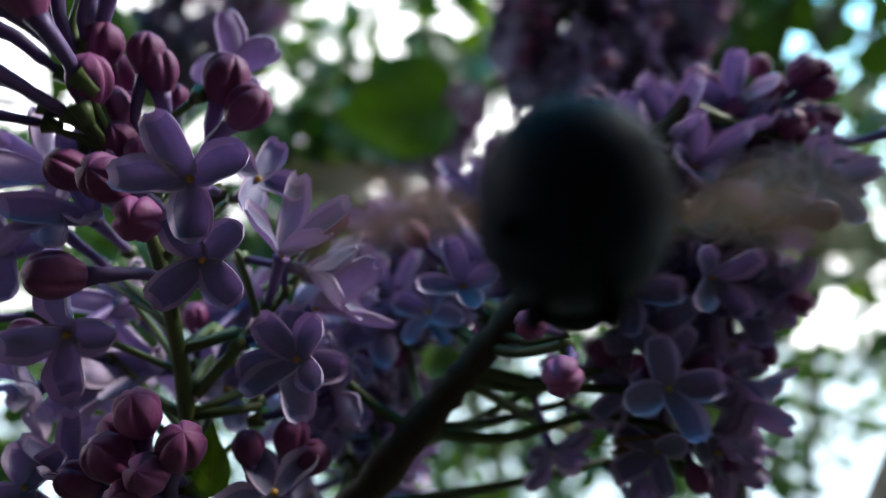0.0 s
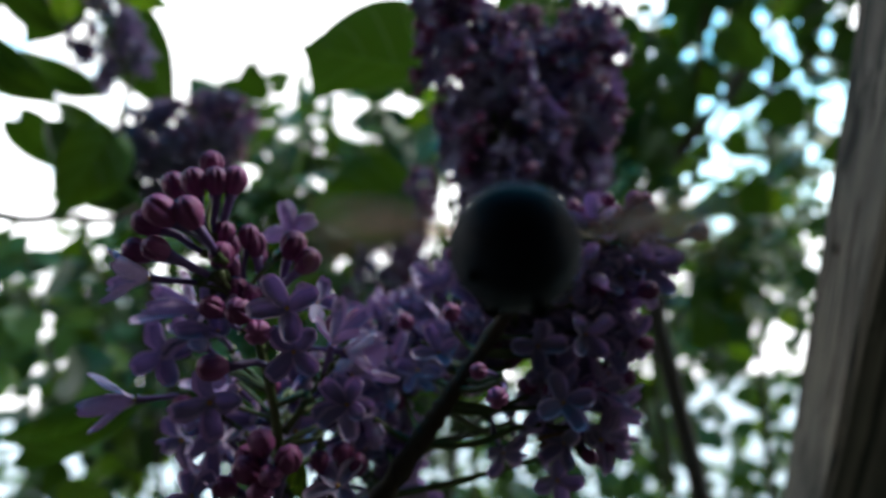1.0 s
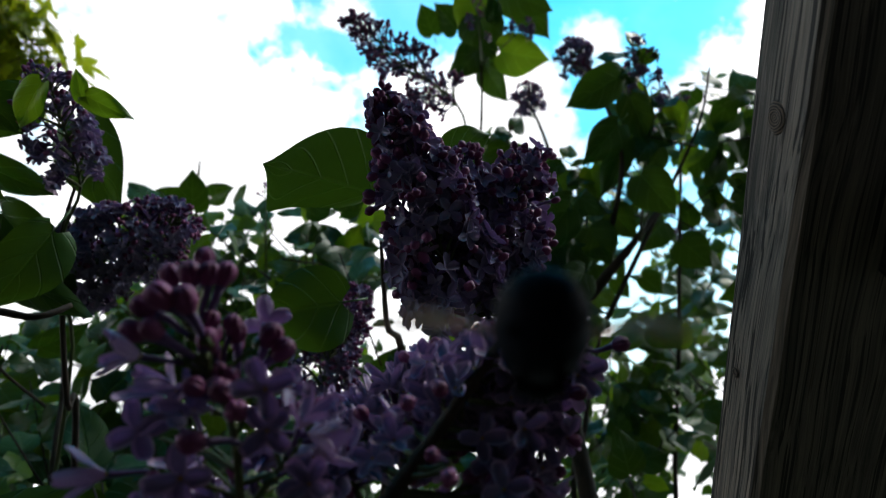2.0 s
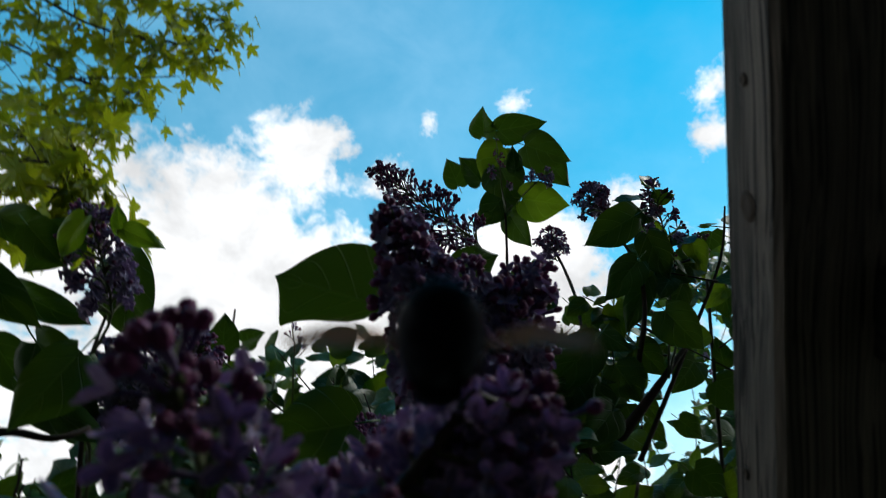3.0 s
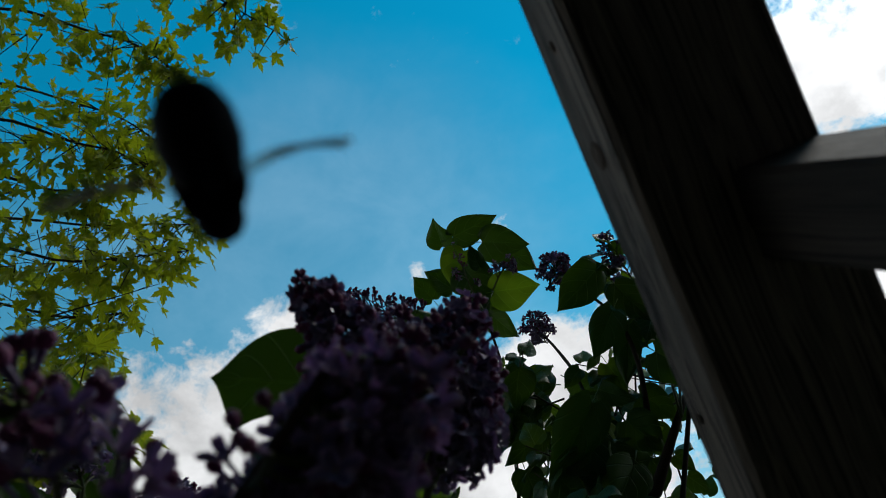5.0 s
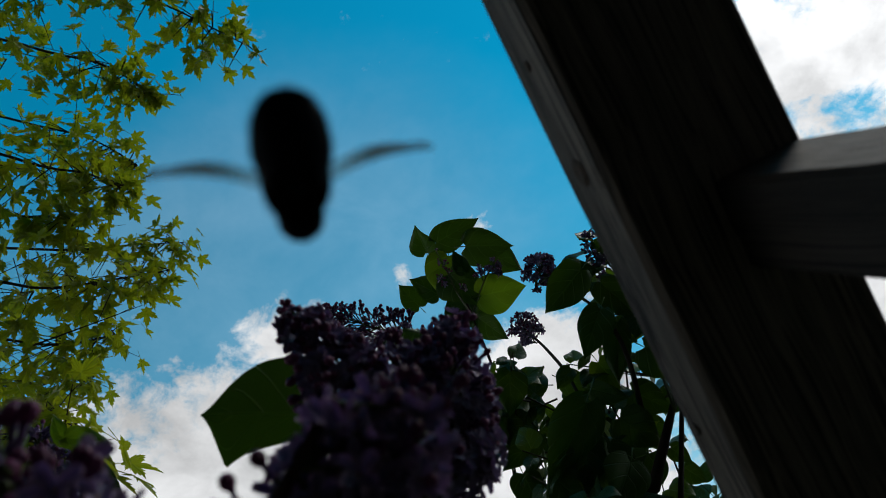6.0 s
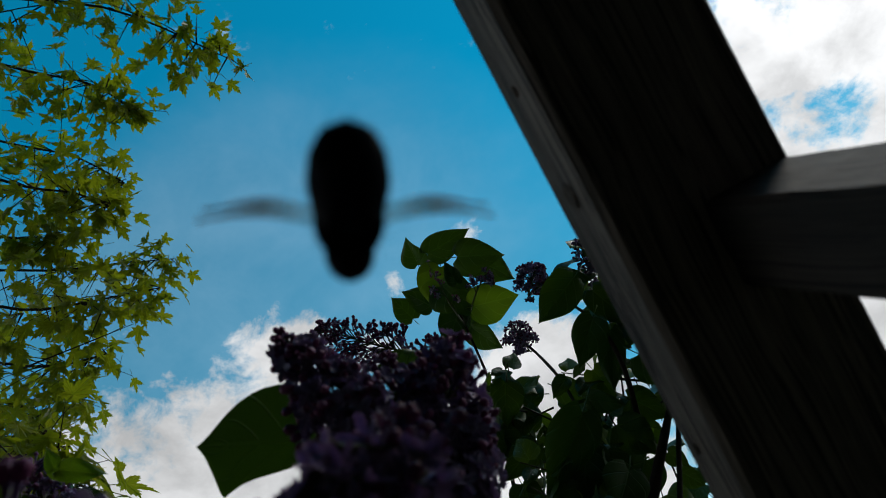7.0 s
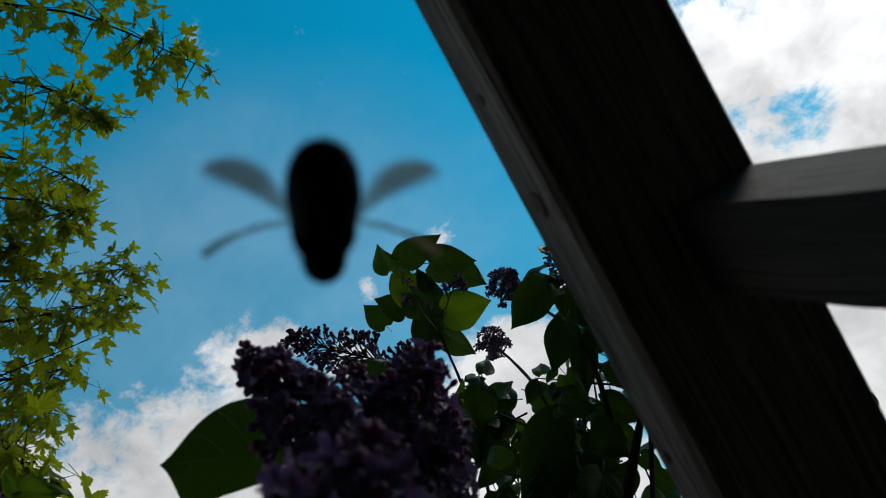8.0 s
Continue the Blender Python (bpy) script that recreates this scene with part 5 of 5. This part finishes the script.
foliage(middle_bush, [(-0.469, 1.124, 1.588, 0.170, 0.200, 0.170), (-0.352, 1.490, 1.719, 0.294, 0.200, 0.208), (-0.227, 1.381, 2.037, 0.171, 0.150, 0.055), (0.022, 1.235, 1.525, 0.286, 0.200, 0.133), (-0.054, 1.110, 1.810, 0.108, 0.150, 0.088), (-0.47, 1.534, 2.016, 0.11, 0.200, 0.11), (-0.196, 1.204, 1.911, 0.159, 0.150, 0.106), (-0.006, 1.161, 1.974, 0.074, 0.100, 0.074), (-0.344, 0.807, 1.537, 0.098, 0.100, 0.072), (-0.228, 0.900, 1.526, 0.088, 0.100, 0.066), (-0.570, 1.009, 1.575, 0.106, 0.150, 0.12), (0.049, 1.065, 1.918, 0.049, 0.100, 0.059), (0.073, 1.186, 1.669, 0.082, 0.100, 0.061), (-0.218, 1.078, 1.814, 0.150, 0.120, 0.103), (-0.33, 1.167, 1.758, 0.080, 0.120, 0.088), (-0.120, 1.050, 1.685, 0.108, 0.100, 0.072), (-0.264, 1.202, 1.950, 0.053, 0.100, 0.042), (-0.033, 1.248, 1.329, 0.157, 0.100, 0.069), (-0.519, 1.035, 1.327, 0.122, 0.100, 0.090), (0.262, 1.258, 1.301, 0.108, 0.100, 0.049), (-0.401, 1.023, 1.541, 0.150, 0.100, 0.110)], 73, 0.066, [LEAF, LEAF_YOUNG], 3.6, single=280)

far_bush = bush((0.4, 2.4, 0.0), "far row of lilac bushes in full leaf", [([(0.4, 2.4, 0.0), (0.6, 2.3, 1.0), (0.9, 2.1, 1.9)], 0.02, 0.005), ([(0.4, 2.4, 0.0), (-0.2, 2.3, 1.0), (-0.6, 2.1, 2.0)], 0.02, 0.005)])
foliage(far_bush, [(1.018, 2.359, 1.359, 0.587, 0.400, 0.548), (-0.399, 2.495, 1.534, 1.175, 0.400, 0.587), (1.222, 2.046, 2.347, 0.294, 0.400, 0.392), (0.148, 2.876, 0.695, 1.909, 0.400, 0.530)], 83, 0.070, [LEAF, LEAF_YOUNG], 2.2, single=0)

# ---- maple tree ----
MAPLE_BRANCHES = [
    ((-1.410, 0.930, 4.582), (-0.613, 0.909, 4.465), (-0.085, 1.163, 4.130)),
    ((-1.661, 1.199, 4.855), (-0.872, 1.255, 4.666), (-0.575, 1.422, 4.454)),
    ((-1.951, 1.561, 5.045), (-1.143, 1.656, 4.816), (-0.821, 1.830, 4.593)),
    ((-1.698, 1.451, 4.373), (-1.006, 1.514, 4.194), (-0.749, 1.615, 4.053)),
    ((-2.047, 1.955, 4.438), (-1.123, 1.987, 4.248), (-0.668, 2.022, 4.136)),
    ((-1.746, 1.728, 3.869), (-1.082, 1.756, 3.729), (-0.634, 1.761, 3.647)),
    ((-2.039, 2.099, 4.052), (-1.306, 2.167, 3.861), (-1.040, 2.167, 3.816)),
    ((-2.347, 2.503, 4.205), (-1.629, 2.542, 4.044), (-1.324, 2.554, 3.980)),
    ((-2.034, 2.249, 3.661), (-1.404, 2.232, 3.570), (-1.294, 2.257, 3.528)),
    ((-1.599, 0.889, 5.388), (-0.742, 0.892, 5.239), (-0.260, 1.082, 4.972)),
    ((-1.249, 0.546, 4.924), (-0.585, 0.574, 4.783), (-0.154, 0.619, 4.666)),
    ((-1.873, 1.703, 4.405), (-1.232, 1.748, 4.252), (-1.020, 1.788, 4.178)),
    ((-1.693, 2.024, 2.945), (-1.077, 1.767, 2.948), (-0.856, 1.840, 2.840)),
    ((-1.637, 1.891, 3.065), (-1.090, 1.711, 3.004), (-0.909, 1.710, 2.974)),
]


def maple():
    rng = random.Random(91)
    root = thing("maple_tree", (-3.2, 3.0, 0.0), "maple tree with fresh yellow green pointed leaves", "tree")
    trunk = Heap()
    trunk.stem([(-3.2, 3.0, 0.0), (-3.15, 2.9, 1.6), (-3.0, 2.6, 3.2), (-2.9, 2.3, 4.6), (-2.7, 2.0, 6.2)], 0.13, 0.05, 12, 6, bumps=0.03)
    part("trunk", trunk.mesh("trunk", [BARK]), root)
    rest = Heap()
    made = 0
    for line in MAPLE_BRANCHES:
        pts = [Vector(p) for p in line]
        limb = Heap()
        join = Vector((-3.0, 2.5, pts[0].z - 0.7))
        limb.stem([join, pts[0]] + pts[1:], 0.012, 0.002, 7, 6)
        run = smooth_line([pts[0].lerp(pts[1], -0.2)] + pts[1:], 16)
        high = pts[0].z > 3.2
        for k in range(155 if high else 60):
            i = min(len(run) - 1, int(len(run) * rng.random() ** 0.8))
            p = run[i]
            taper = 1.15 - 0.75 * i / len(run)
            q = p + Vector((rng.gauss(-0.09, 0.12), rng.gauss(0, 0.12), rng.gauss(-0.03, 0.10))) * taper
            if rng.random() < 0.35:
                limb.stem([p, p.lerp(q, 0.5) + Vector((0, 0, 0.01)), q], 0.003, 0.0012, 4, 2)
            out = (q - p) * 3 + Vector((rng.gauss(0.25, 0.5), rng.gauss(0, 0.5), rng.uniform(-0.9, 0.0)))
            out.normalize()
            up = Vector((rng.gauss(0, 0.4), rng.gauss(0, 0.4), 1.0))
            z = (up - out * up.dot(out)).normalized()
            s = rng.uniform(0.09, 0.138) * ((1.1 - 0.3 * i / len(run)) if high else 1.35)
            m = Matrix.Translation(q) @ Matrix((out, z.cross(out), z)).transposed().to_4x4() @ Matrix.Scale(s, 4)
            if made < 300 and rng.random() < 0.6:
                part("leaf", rng.choice(MAPLE_MESHES), root, m)
                made += 1
            else:
                rest.put(rng.choice(MAPLE_SHAPES), m)
        part("limb", limb.mesh("limb", [BARK]), root)
    twig = Heap()
    twig.stem([(-1.211, 1.871, 3.570), (-0.954, 1.838, 3.558), (-0.762, 1.813, 3.550)], 0.004, 0.0012, 5, 4)
    twig.stem([(-0.849, 1.823, 3.554), (-0.789, 1.812, 3.555)], 0.0015, 0.001, 4, 2)
    part("bare_twig", twig.mesh("bare_twig", [BARK]), root)
    part("foliage", mesh("foliage", rest.v, rest.f, [MAPLE_LEAF], rest.w, rest.uv, smooth=False), root, kind="stuff", label="pointed yellow green leaves")


maple()

# ---- the bee ----
def bee_shell():
    m, t, p, out = material("bee_shell")
    pos = add(t, "ShaderNodeTexCoord").outputs["Object"]
    n = add(t, "ShaderNodeTexNoise", {"Vector": pos, "Scale": 1400.0, "Detail": 3.0}).outputs["Fac"]
    t.links.new(ramp(t, n, (0.3, (0.002, 0.003, 0.005)), (0.7, (0.005, 0.007, 0.012))), p.inputs["Base Color"])
    p.inputs["Roughness"].default_value = 0.55
    p.inputs["Specular IOR Level"].default_value = 0.03
    t.links.new(add(t, "ShaderNodeBump", {"Strength": 0.5, "Distance": 0.0001, "Height": n}).outputs[0], p.inputs["Normal"])
    return m


def wing_film():
    m, t, p, out = material("smoky_wing")
    uv = add(t, "ShaderNodeUVMap", uv_map="blade").outputs[0]
    cells = add(t, "ShaderNodeTexVoronoi", {"Vector": uv, "Scale": 6.0}, feature="DISTANCE_TO_EDGE").outputs["Distance"]
    vein = ramp(t, cells, (0.0, (1, 1, 1)), (0.05, (0, 0, 0)))
    p.inputs["Base Color"].default_value = (0.15, 0.075, 0.04, 1)
    glow = add(t, "ShaderNodeBsdfTranslucent", {"Color": (0.58, 0.37, 0.25, 1)})
    film = add(t, "ShaderNodeMixShader", {0: 0.6})
    t.links.new(p.outputs[0], film.inputs[1])
    t.links.new(glow.outputs[0], film.inputs[2])
    p.inputs["Roughness"].default_value = 0.45
    p.inputs["Specular IOR Level"].default_value = 0.1
    clear = add(t, "ShaderNodeBsdfTransparent", {"Color": (0.70, 0.62, 0.56, 1)})
    k = add(t, "ShaderNodeMath", {0: vein, 1: 0.3}, operation="MULTIPLY").outputs[0]
    k = add(t, "ShaderNodeMath", {0: k, 1: 0.7}, operation="ADD").outputs[0]
    span = add(t, "ShaderNodeSeparateXYZ", {0: uv}).outputs["X"]
    tint = ramp(t, span, (0.12, (0.2, 0.2, 0.2)), (0.55, (1, 1, 1)))       # clearer towards the root
    k = add(t, "ShaderNodeMath", {0: k, 1: tint}, operation="MULTIPLY").outputs[0]
    mix = add(t, "ShaderNodeMixShader", {0: k})
    t.links.new(clear.outputs[0], mix.inputs[1])
    t.links.new(film.outputs[0], mix.inputs[2])
    t.links.new(mix.outputs[0], out.inputs["Surface"])
    return m


SHELL = bee_shell()
FUZZ = rough_material("bee_hair", (0.002, 0.002, 0.002), (0.006, 0.006, 0.006), 900.0, rough=1.0, gloss=0.0)
WING = wing_film()


def blob(rx, ry, rz, segs=24, rings=16, shape=None):
    verts, faces = [], []
    for i in range(rings + 1):
        th = math.pi * i / rings
        for k in range(segs):
            a = 2 * math.pi * k / segs
            x, y, z = math.sin(th) * math.cos(a) * rx, -math.cos(th) * ry, math.sin(th) * math.sin(a) * rz
            s = shape(i / rings) if shape else 1.0
            verts.append(Vector((x * s, y, z * s)))
    for i in range(rings):
        for k in range(segs):
            a, b = i * segs + k, i * segs + (k + 1) % segs
            faces.append((a, b, b + segs, a + segs))
    return verts, faces


def hair(verts_faces, length, count, seed):
    rng = random.Random(seed)
    v, f = verts_faces
    c = sum((Vector(p) for p in v), Vector()) / len(v)
    h = Heap()
    for _ in range(count):
        p = Vector(rng.choice(v))
        p += Vector([rng.gauss(0, 0.0004) for _ in range(3)])
        n = (p - c).normalized() + Vector([rng.gauss(0, 0.3) for _ in range(3)])
        s = n.orthogonal().normalized() * 0.00005
        h.put(([p - s, p + s, p + n * length * rng.uniform(0.5, 1.2)], [(0, 1, 2)]))
    return h


def wing_shape(length, chord, side, broad=1.0, nu=14, nv=5):
    verts, faces, uvs = [], [], []
    for i in range(nu + 1):
        u = i / nu
        wide = chord * (0.13 + 0.87 * math.sin(math.pi * min(1, 0.84 * u ** broad + 0.03)) ** 0.9) * (1 if u < 0.999 else 0.4)
        for j in range(nv + 1):
            v = j / nv
            verts.append(Vector((side * length * u, wide * (0.28 - v), 0.0005 * math.sin(5 * v + 4 * u) + 0.085 * length * math.sin(math.pi * u))))
            uvs.append((u, v))
    for i in range(nu):
        for j in range(nv):
            a = i * (nv + 1) + j
            faces.append((a, a + nv + 1, a + nv + 2, a + 1))
    return mesh("wing", verts, faces, [WING], None, uvs)


LEG_HIP = pose(-0.0026, 0.0016, -0.0034)


def build_bee():
    """Large black carpenter bee: head to +y, back to +z."""
    root = thing("bee", (0, 0, 0), "large black bee with smoky brown wings in flight", "bee")
    bands = lambda s: (1.0 - 0.025 * math.sin(s * 6 * math.pi) ** 8) * max(0.05, math.sin(math.pi * min(s, 0.5))) ** -0.28
    ab = blob(0.0067, 0.0096, 0.0060, 28, 30, bands)
    part("abdomen", mesh("abdomen", *ab, [SHELL]), root, pose(0, -0.0040, -0.0006, -6), "glossy blue black banded abdomen")
    th = blob(0.0060, 0.0074, 0.0054, 24, 16)
    part("thorax", mesh("thorax", *th, [FUZZ]), root, pose(0, 0.0036, 0.0003), "hairy black thorax")
    he = blob(0.0042, 0.0045, 0.0036, 20, 12)
    head = part("head", mesh("head", *he, [SHELL]), root, pose(0, 0.0099, -0.0010, -14), "broad black head")
    for side in (-1, 1):
        part("eye", mesh("eye", *blob(0.0011, 0.0017, 0.0024, 14, 10), [SHELL]), head, pose(side * 0.0027, 0.0102, -0.0006, 0, 0, side * 12))
        h = Heap()
        h.stem([(side * 0.0010, 0.0118, 0.0002), (side * 0.0018, 0.0134, 0.0012), (side * 0.0026, 0.0140, 0.0022)], 0.00016, 0.00012, 6, 5)
        part("antenna", h.mesh("antenna", [SHELL]), head)
        for y, long in ((0.0072, 0.0060), (0.0048, 0.0070)) if side < 0 else ((0.0072, 0.0060), (0.0048, 0.0070), (0.0020, 0.0090)):
            h = Heap()
            h.stem([(side * 0.0020, y, -0.0034), (side * 0.0032, y - 0.001, -0.0050), (side * 0.0028, y - 0.0035, -0.0060), (side * 0.0022, y - long, -0.0062), (side * 0.0018, y - long - 0.0016, -0.0066)], 0.0007, 0.0003, 8, 5)
            part("leg", h.mesh("leg", [FUZZ]), root)
    h = Heap()
    h.stem([(0, 0, 0), (-0.0008, -0.0034, -0.0007), (-0.0006, -0.0062, -0.0002), (-0.0012, -0.0100, -0.0004), (-0.0013, -0.0124, -0.0009)], 0.0009, 0.0005, 8, 5)
    trailing = part("hind_leg", h.mesh("hind_leg", [FUZZ]), root, LEG_HIP, "long hairy black hind leg")
    part("hair", hair(th, 0.0009, 3000, 5).mesh("hair", [FUZZ]), root, pose(0, 0.0036, 0.0003), kind="stuff")
    part("abdomen_hair", hair(ab, 0.0005, 2200, 6).mesh("abdomen_hair", [FUZZ]), root, pose(0, -0.0040, -0.0006, -6), kind="stuff")
    wings = []
    for side in (-1, 1):
        a = part("forewing", wing_shape(0.0205, 0.0088, side, 1.7), root, pose(side * 0.0042, 0.0040, 0.0030), "smoky brown forewing")
        b = part("hindwing", wing_shape(0.0190, 0.0085, side, 1.5), root, pose(side * 0.0042, 0.0018, 0.0026), "smoky brown hindwing")
        wings += [(side, a, b)]
    return root, wings, trailing


bee, wings, trailing_leg = build_bee()

# ---- what moves ----
BEE_PATH = [
    (0.0, 0.0362, 0.0690, 1.5274, -15.3, -0.6, -9.4),
    (0.2, 0.0296, 0.0485, 1.5242, -18.2, -25.1, -2.5),
    (0.4, 0.0338, 0.0329, 1.5235, -7.8, -20.1, -3.9),
    (0.5, 0.0375, 0.0277, 1.5236, -5.0, -14.8, -5.9),
    (0.6, 0.0315, 0.0269, 1.5228, -4.1, -5.5, 0.7),
    (0.8, 0.0281, 0.0264, 1.5262, -3.3, 2.6, 1.1),
    (1.0, 0.0352, 0.0174, 1.5309, -0.8, 4.3, -7.2),
    (1.2, 0.0338, 0.0130, 1.5355, 1.7, 4.3, -8.9),
    (1.4, 0.0414, 0.0083, 1.5321, -6.6, 9.1, -16.2),
    (1.5, 0.0382, 0.0115, 1.5349, -11.6, 8.4, -14.2),
    (1.7, 0.0386, 0.0112, 1.5331, -14.2, 7.4, -14.5),
    (2.8, 0.0443, 0.0184, 1.5167, -6.7, 0.2, -11.5),
    (3.0, 0.0423, 0.0137, 1.5165, -3.4, 1.1, -4.8),
    (3.2, 0.0512, 0.0189, 1.5091, -10.2, 4.3, -5.4),
    (3.4, 0.0614, 0.0043, 1.5147, -6.0, 8.9, -6.0),
    (3.5, 0.0593, 0.0024, 1.5088, -9.7, 5.5, -5.9),
    (3.6, 0.0651, 0.0024, 1.5110, -7.9, 5.7, -7.0),
    (3.8, 0.0679, 0.0045, 1.5101, -6.5, 10.2, 0.8),
    (4.0, 0.0679, 0.0071, 1.5073, -4.3, 7.8, 4.3),
    (4.2, 0.0669, 0.0084, 1.5041, -11.1, 2.1, 7.9),
    (4.7, 0.0600, 0.0128, 1.5075, -8.5, -6.5, 6.9),
    (5.3, 0.0591, 0.0165, 1.5077, -4.5, -10.6, 5.4),
    (5.5, 0.0659, 0.0149, 1.5066, -3.9, -6.9, 6.5),
    (5.6, 0.0704, 0.0179, 1.5113, -3.6, -1.6, 9.6),
    (5.7, 0.0715, 0.0180, 1.5174, -2.7, 0.7, 11.7),
    (5.8, 0.0720, 0.0174, 1.5194, -2.7, 2.2, 13.4),
    (5.9, 0.0747, 0.0158, 1.5220, -2.0, 2.1, 11.1),
    (6.0, 0.0785, 0.0139, 1.5209, -2.1, 3.1, 9.4),
    (6.1, 0.0825, 0.0141, 1.5202, -3.4, 7.0, 11.9),
    (6.2, 0.0858, 0.0136, 1.5203, -3.1, 9.4, 12.9),
    (6.3, 0.0867, 0.0116, 1.5224, -2.1, 9.4, 13.0),
    (6.4, 0.0870, 0.0138, 1.5204, -3.6, 11.1, 14.8),
    (6.5, 0.0896, 0.0142, 1.5198, -5.6, 11.2, 12.6),
    (6.7, 0.0928, 0.0131, 1.5203, -6.1, 11.5, 10.2),
    (6.9, 0.0900, 0.0099, 1.5193, -6.1, 11.3, 12.2),
    (7.0, 0.0899, 0.0102, 1.5202, -6.4, 11.4, 12.4),
    (7.1, 0.0941, 0.0104, 1.5210, -6.2, 12.3, 10.4),
    (7.3, 0.1002, 0.0111, 1.5239, -5.8, 12.9, 7.3),
    (7.5, 0.0955, 0.0161, 1.5237, -6.1, 14.4, 12.9),
    (7.8, 0.0987, 0.0158, 1.5316, -3.5, 14.9, 13.7),
    (8.0, 0.0945, 0.0193, 1.5326, -4.3, 12.5, 13.5),
]
# seconds; forewing and hindwing: twist about the span, lift above the back, sweep towards the tail; degrees of beat
WING_BEAT = [
    (0.0, 40, 10, 8, 40, -14, 14, 40),
    (1.0, 30, 8, 4, 30, -4, 8, 40),
    (1.7, 35, 6, 8, 35, -6, 8, 40),
    (3.0, 55, 4, 4, 55, 0, 4, 30),
    (3.4, 70, 0, 8, 70, 0, 4, 24),
    (4.0, 64, 0, 0, 64, 0, 0, 12),
    (4.2, 60, 0, 18, 72, 0, -4, 20),
    (5.2, 64, 0, 5, 64, 0, 0, 8),
    (5.5, 64, 0, 16, 64, 0, 13, 5),
    (6.1, 64, 0, 14, 64, 0, 11, 5),
    (6.2, 72, 0, 30, 64, 0, 26, 4),
    (6.3, 30, 0, 38, 50, 0, -20, 24),
    (6.4, 20, 0, 38, 60, 0, -16, 24),
    (6.5, 64, 0, 14, 64, 0, 10, 4),
    (6.7, 64, 0, 12, 64, 0, 10, 4),
    (6.8, 40, 0, 42, 45, 0, -32, 22),
    (6.9, 68, 0, 3, 68, 0, 3, 1),
    (7.35, 68, 0, 3, 68, 0, 3, 1),
    (7.5, 55, 0, 44, 20, 0, -20, 22),
    (7.7, 45, 0, 38, 66, 0, -16, 24),
    (8.0, 27, 0, 40, 60, 0, -24, 24),
]


def wing_rows(side, first, root):
    """The beat of one wing, step by step: up, middle and down in turn, round the poses above."""
    times = [row[0] for row in WING_BEAT]
    rows = []
    for i in range(241):
        t = i / FPS
        a, b, c, amp = (float(np.interp(t, times, [row[k] for row in WING_BEAT])) for k in (first, first + 1, first + 2, 7))
        beat = (0.0, amp, -amp)[i % 3]
        share = min(1.0, max(0.0, (t - 2.6) / 0.8))
        b, c = b + beat * (1 - share), c + beat * share * (1 if first == 1 else 0.35)
        if side < 0:
            c += float(np.interp(t, (5.35, 5.5, 5.65), (0, 18, 0)))      # the bee banks to this side
        x, y, z = root
        rows.append((t, pose(side * x, y, z, a, -side * b, -side * c)))
    return rows


# seconds and degrees by which the hind leg hangs down from the body
LEG_SWING = [(0.0, 0), (4.2, 0), (4.7, 40), (5.0, 80), (5.3, 108), (5.5, 112), (5.6, 72), (5.9, 62), (6.1, 25), (6.3, 0), (8.0, 0)]


def motions():
    walk(trailing_leg, [(t, LEG_HIP @ pose(0, 0, 0, a)) for t, a in LEG_SWING])
    walk(focus_point, [focus_row(k / 10) for k in range(81)])
    walk(bee, [(t, pose(x, y, z, rx, ry, rz)) for t, x, y, z, rx, ry, rz in BEE_PATH])
    for side, fore, hind in wings:
        walk(fore, wing_rows(side, 1, (0.0044, 0.0056, 0.0026)))
        walk(hind, wing_rows(side, 4, (0.0044, 0.0034, 0.0024)))


motions()
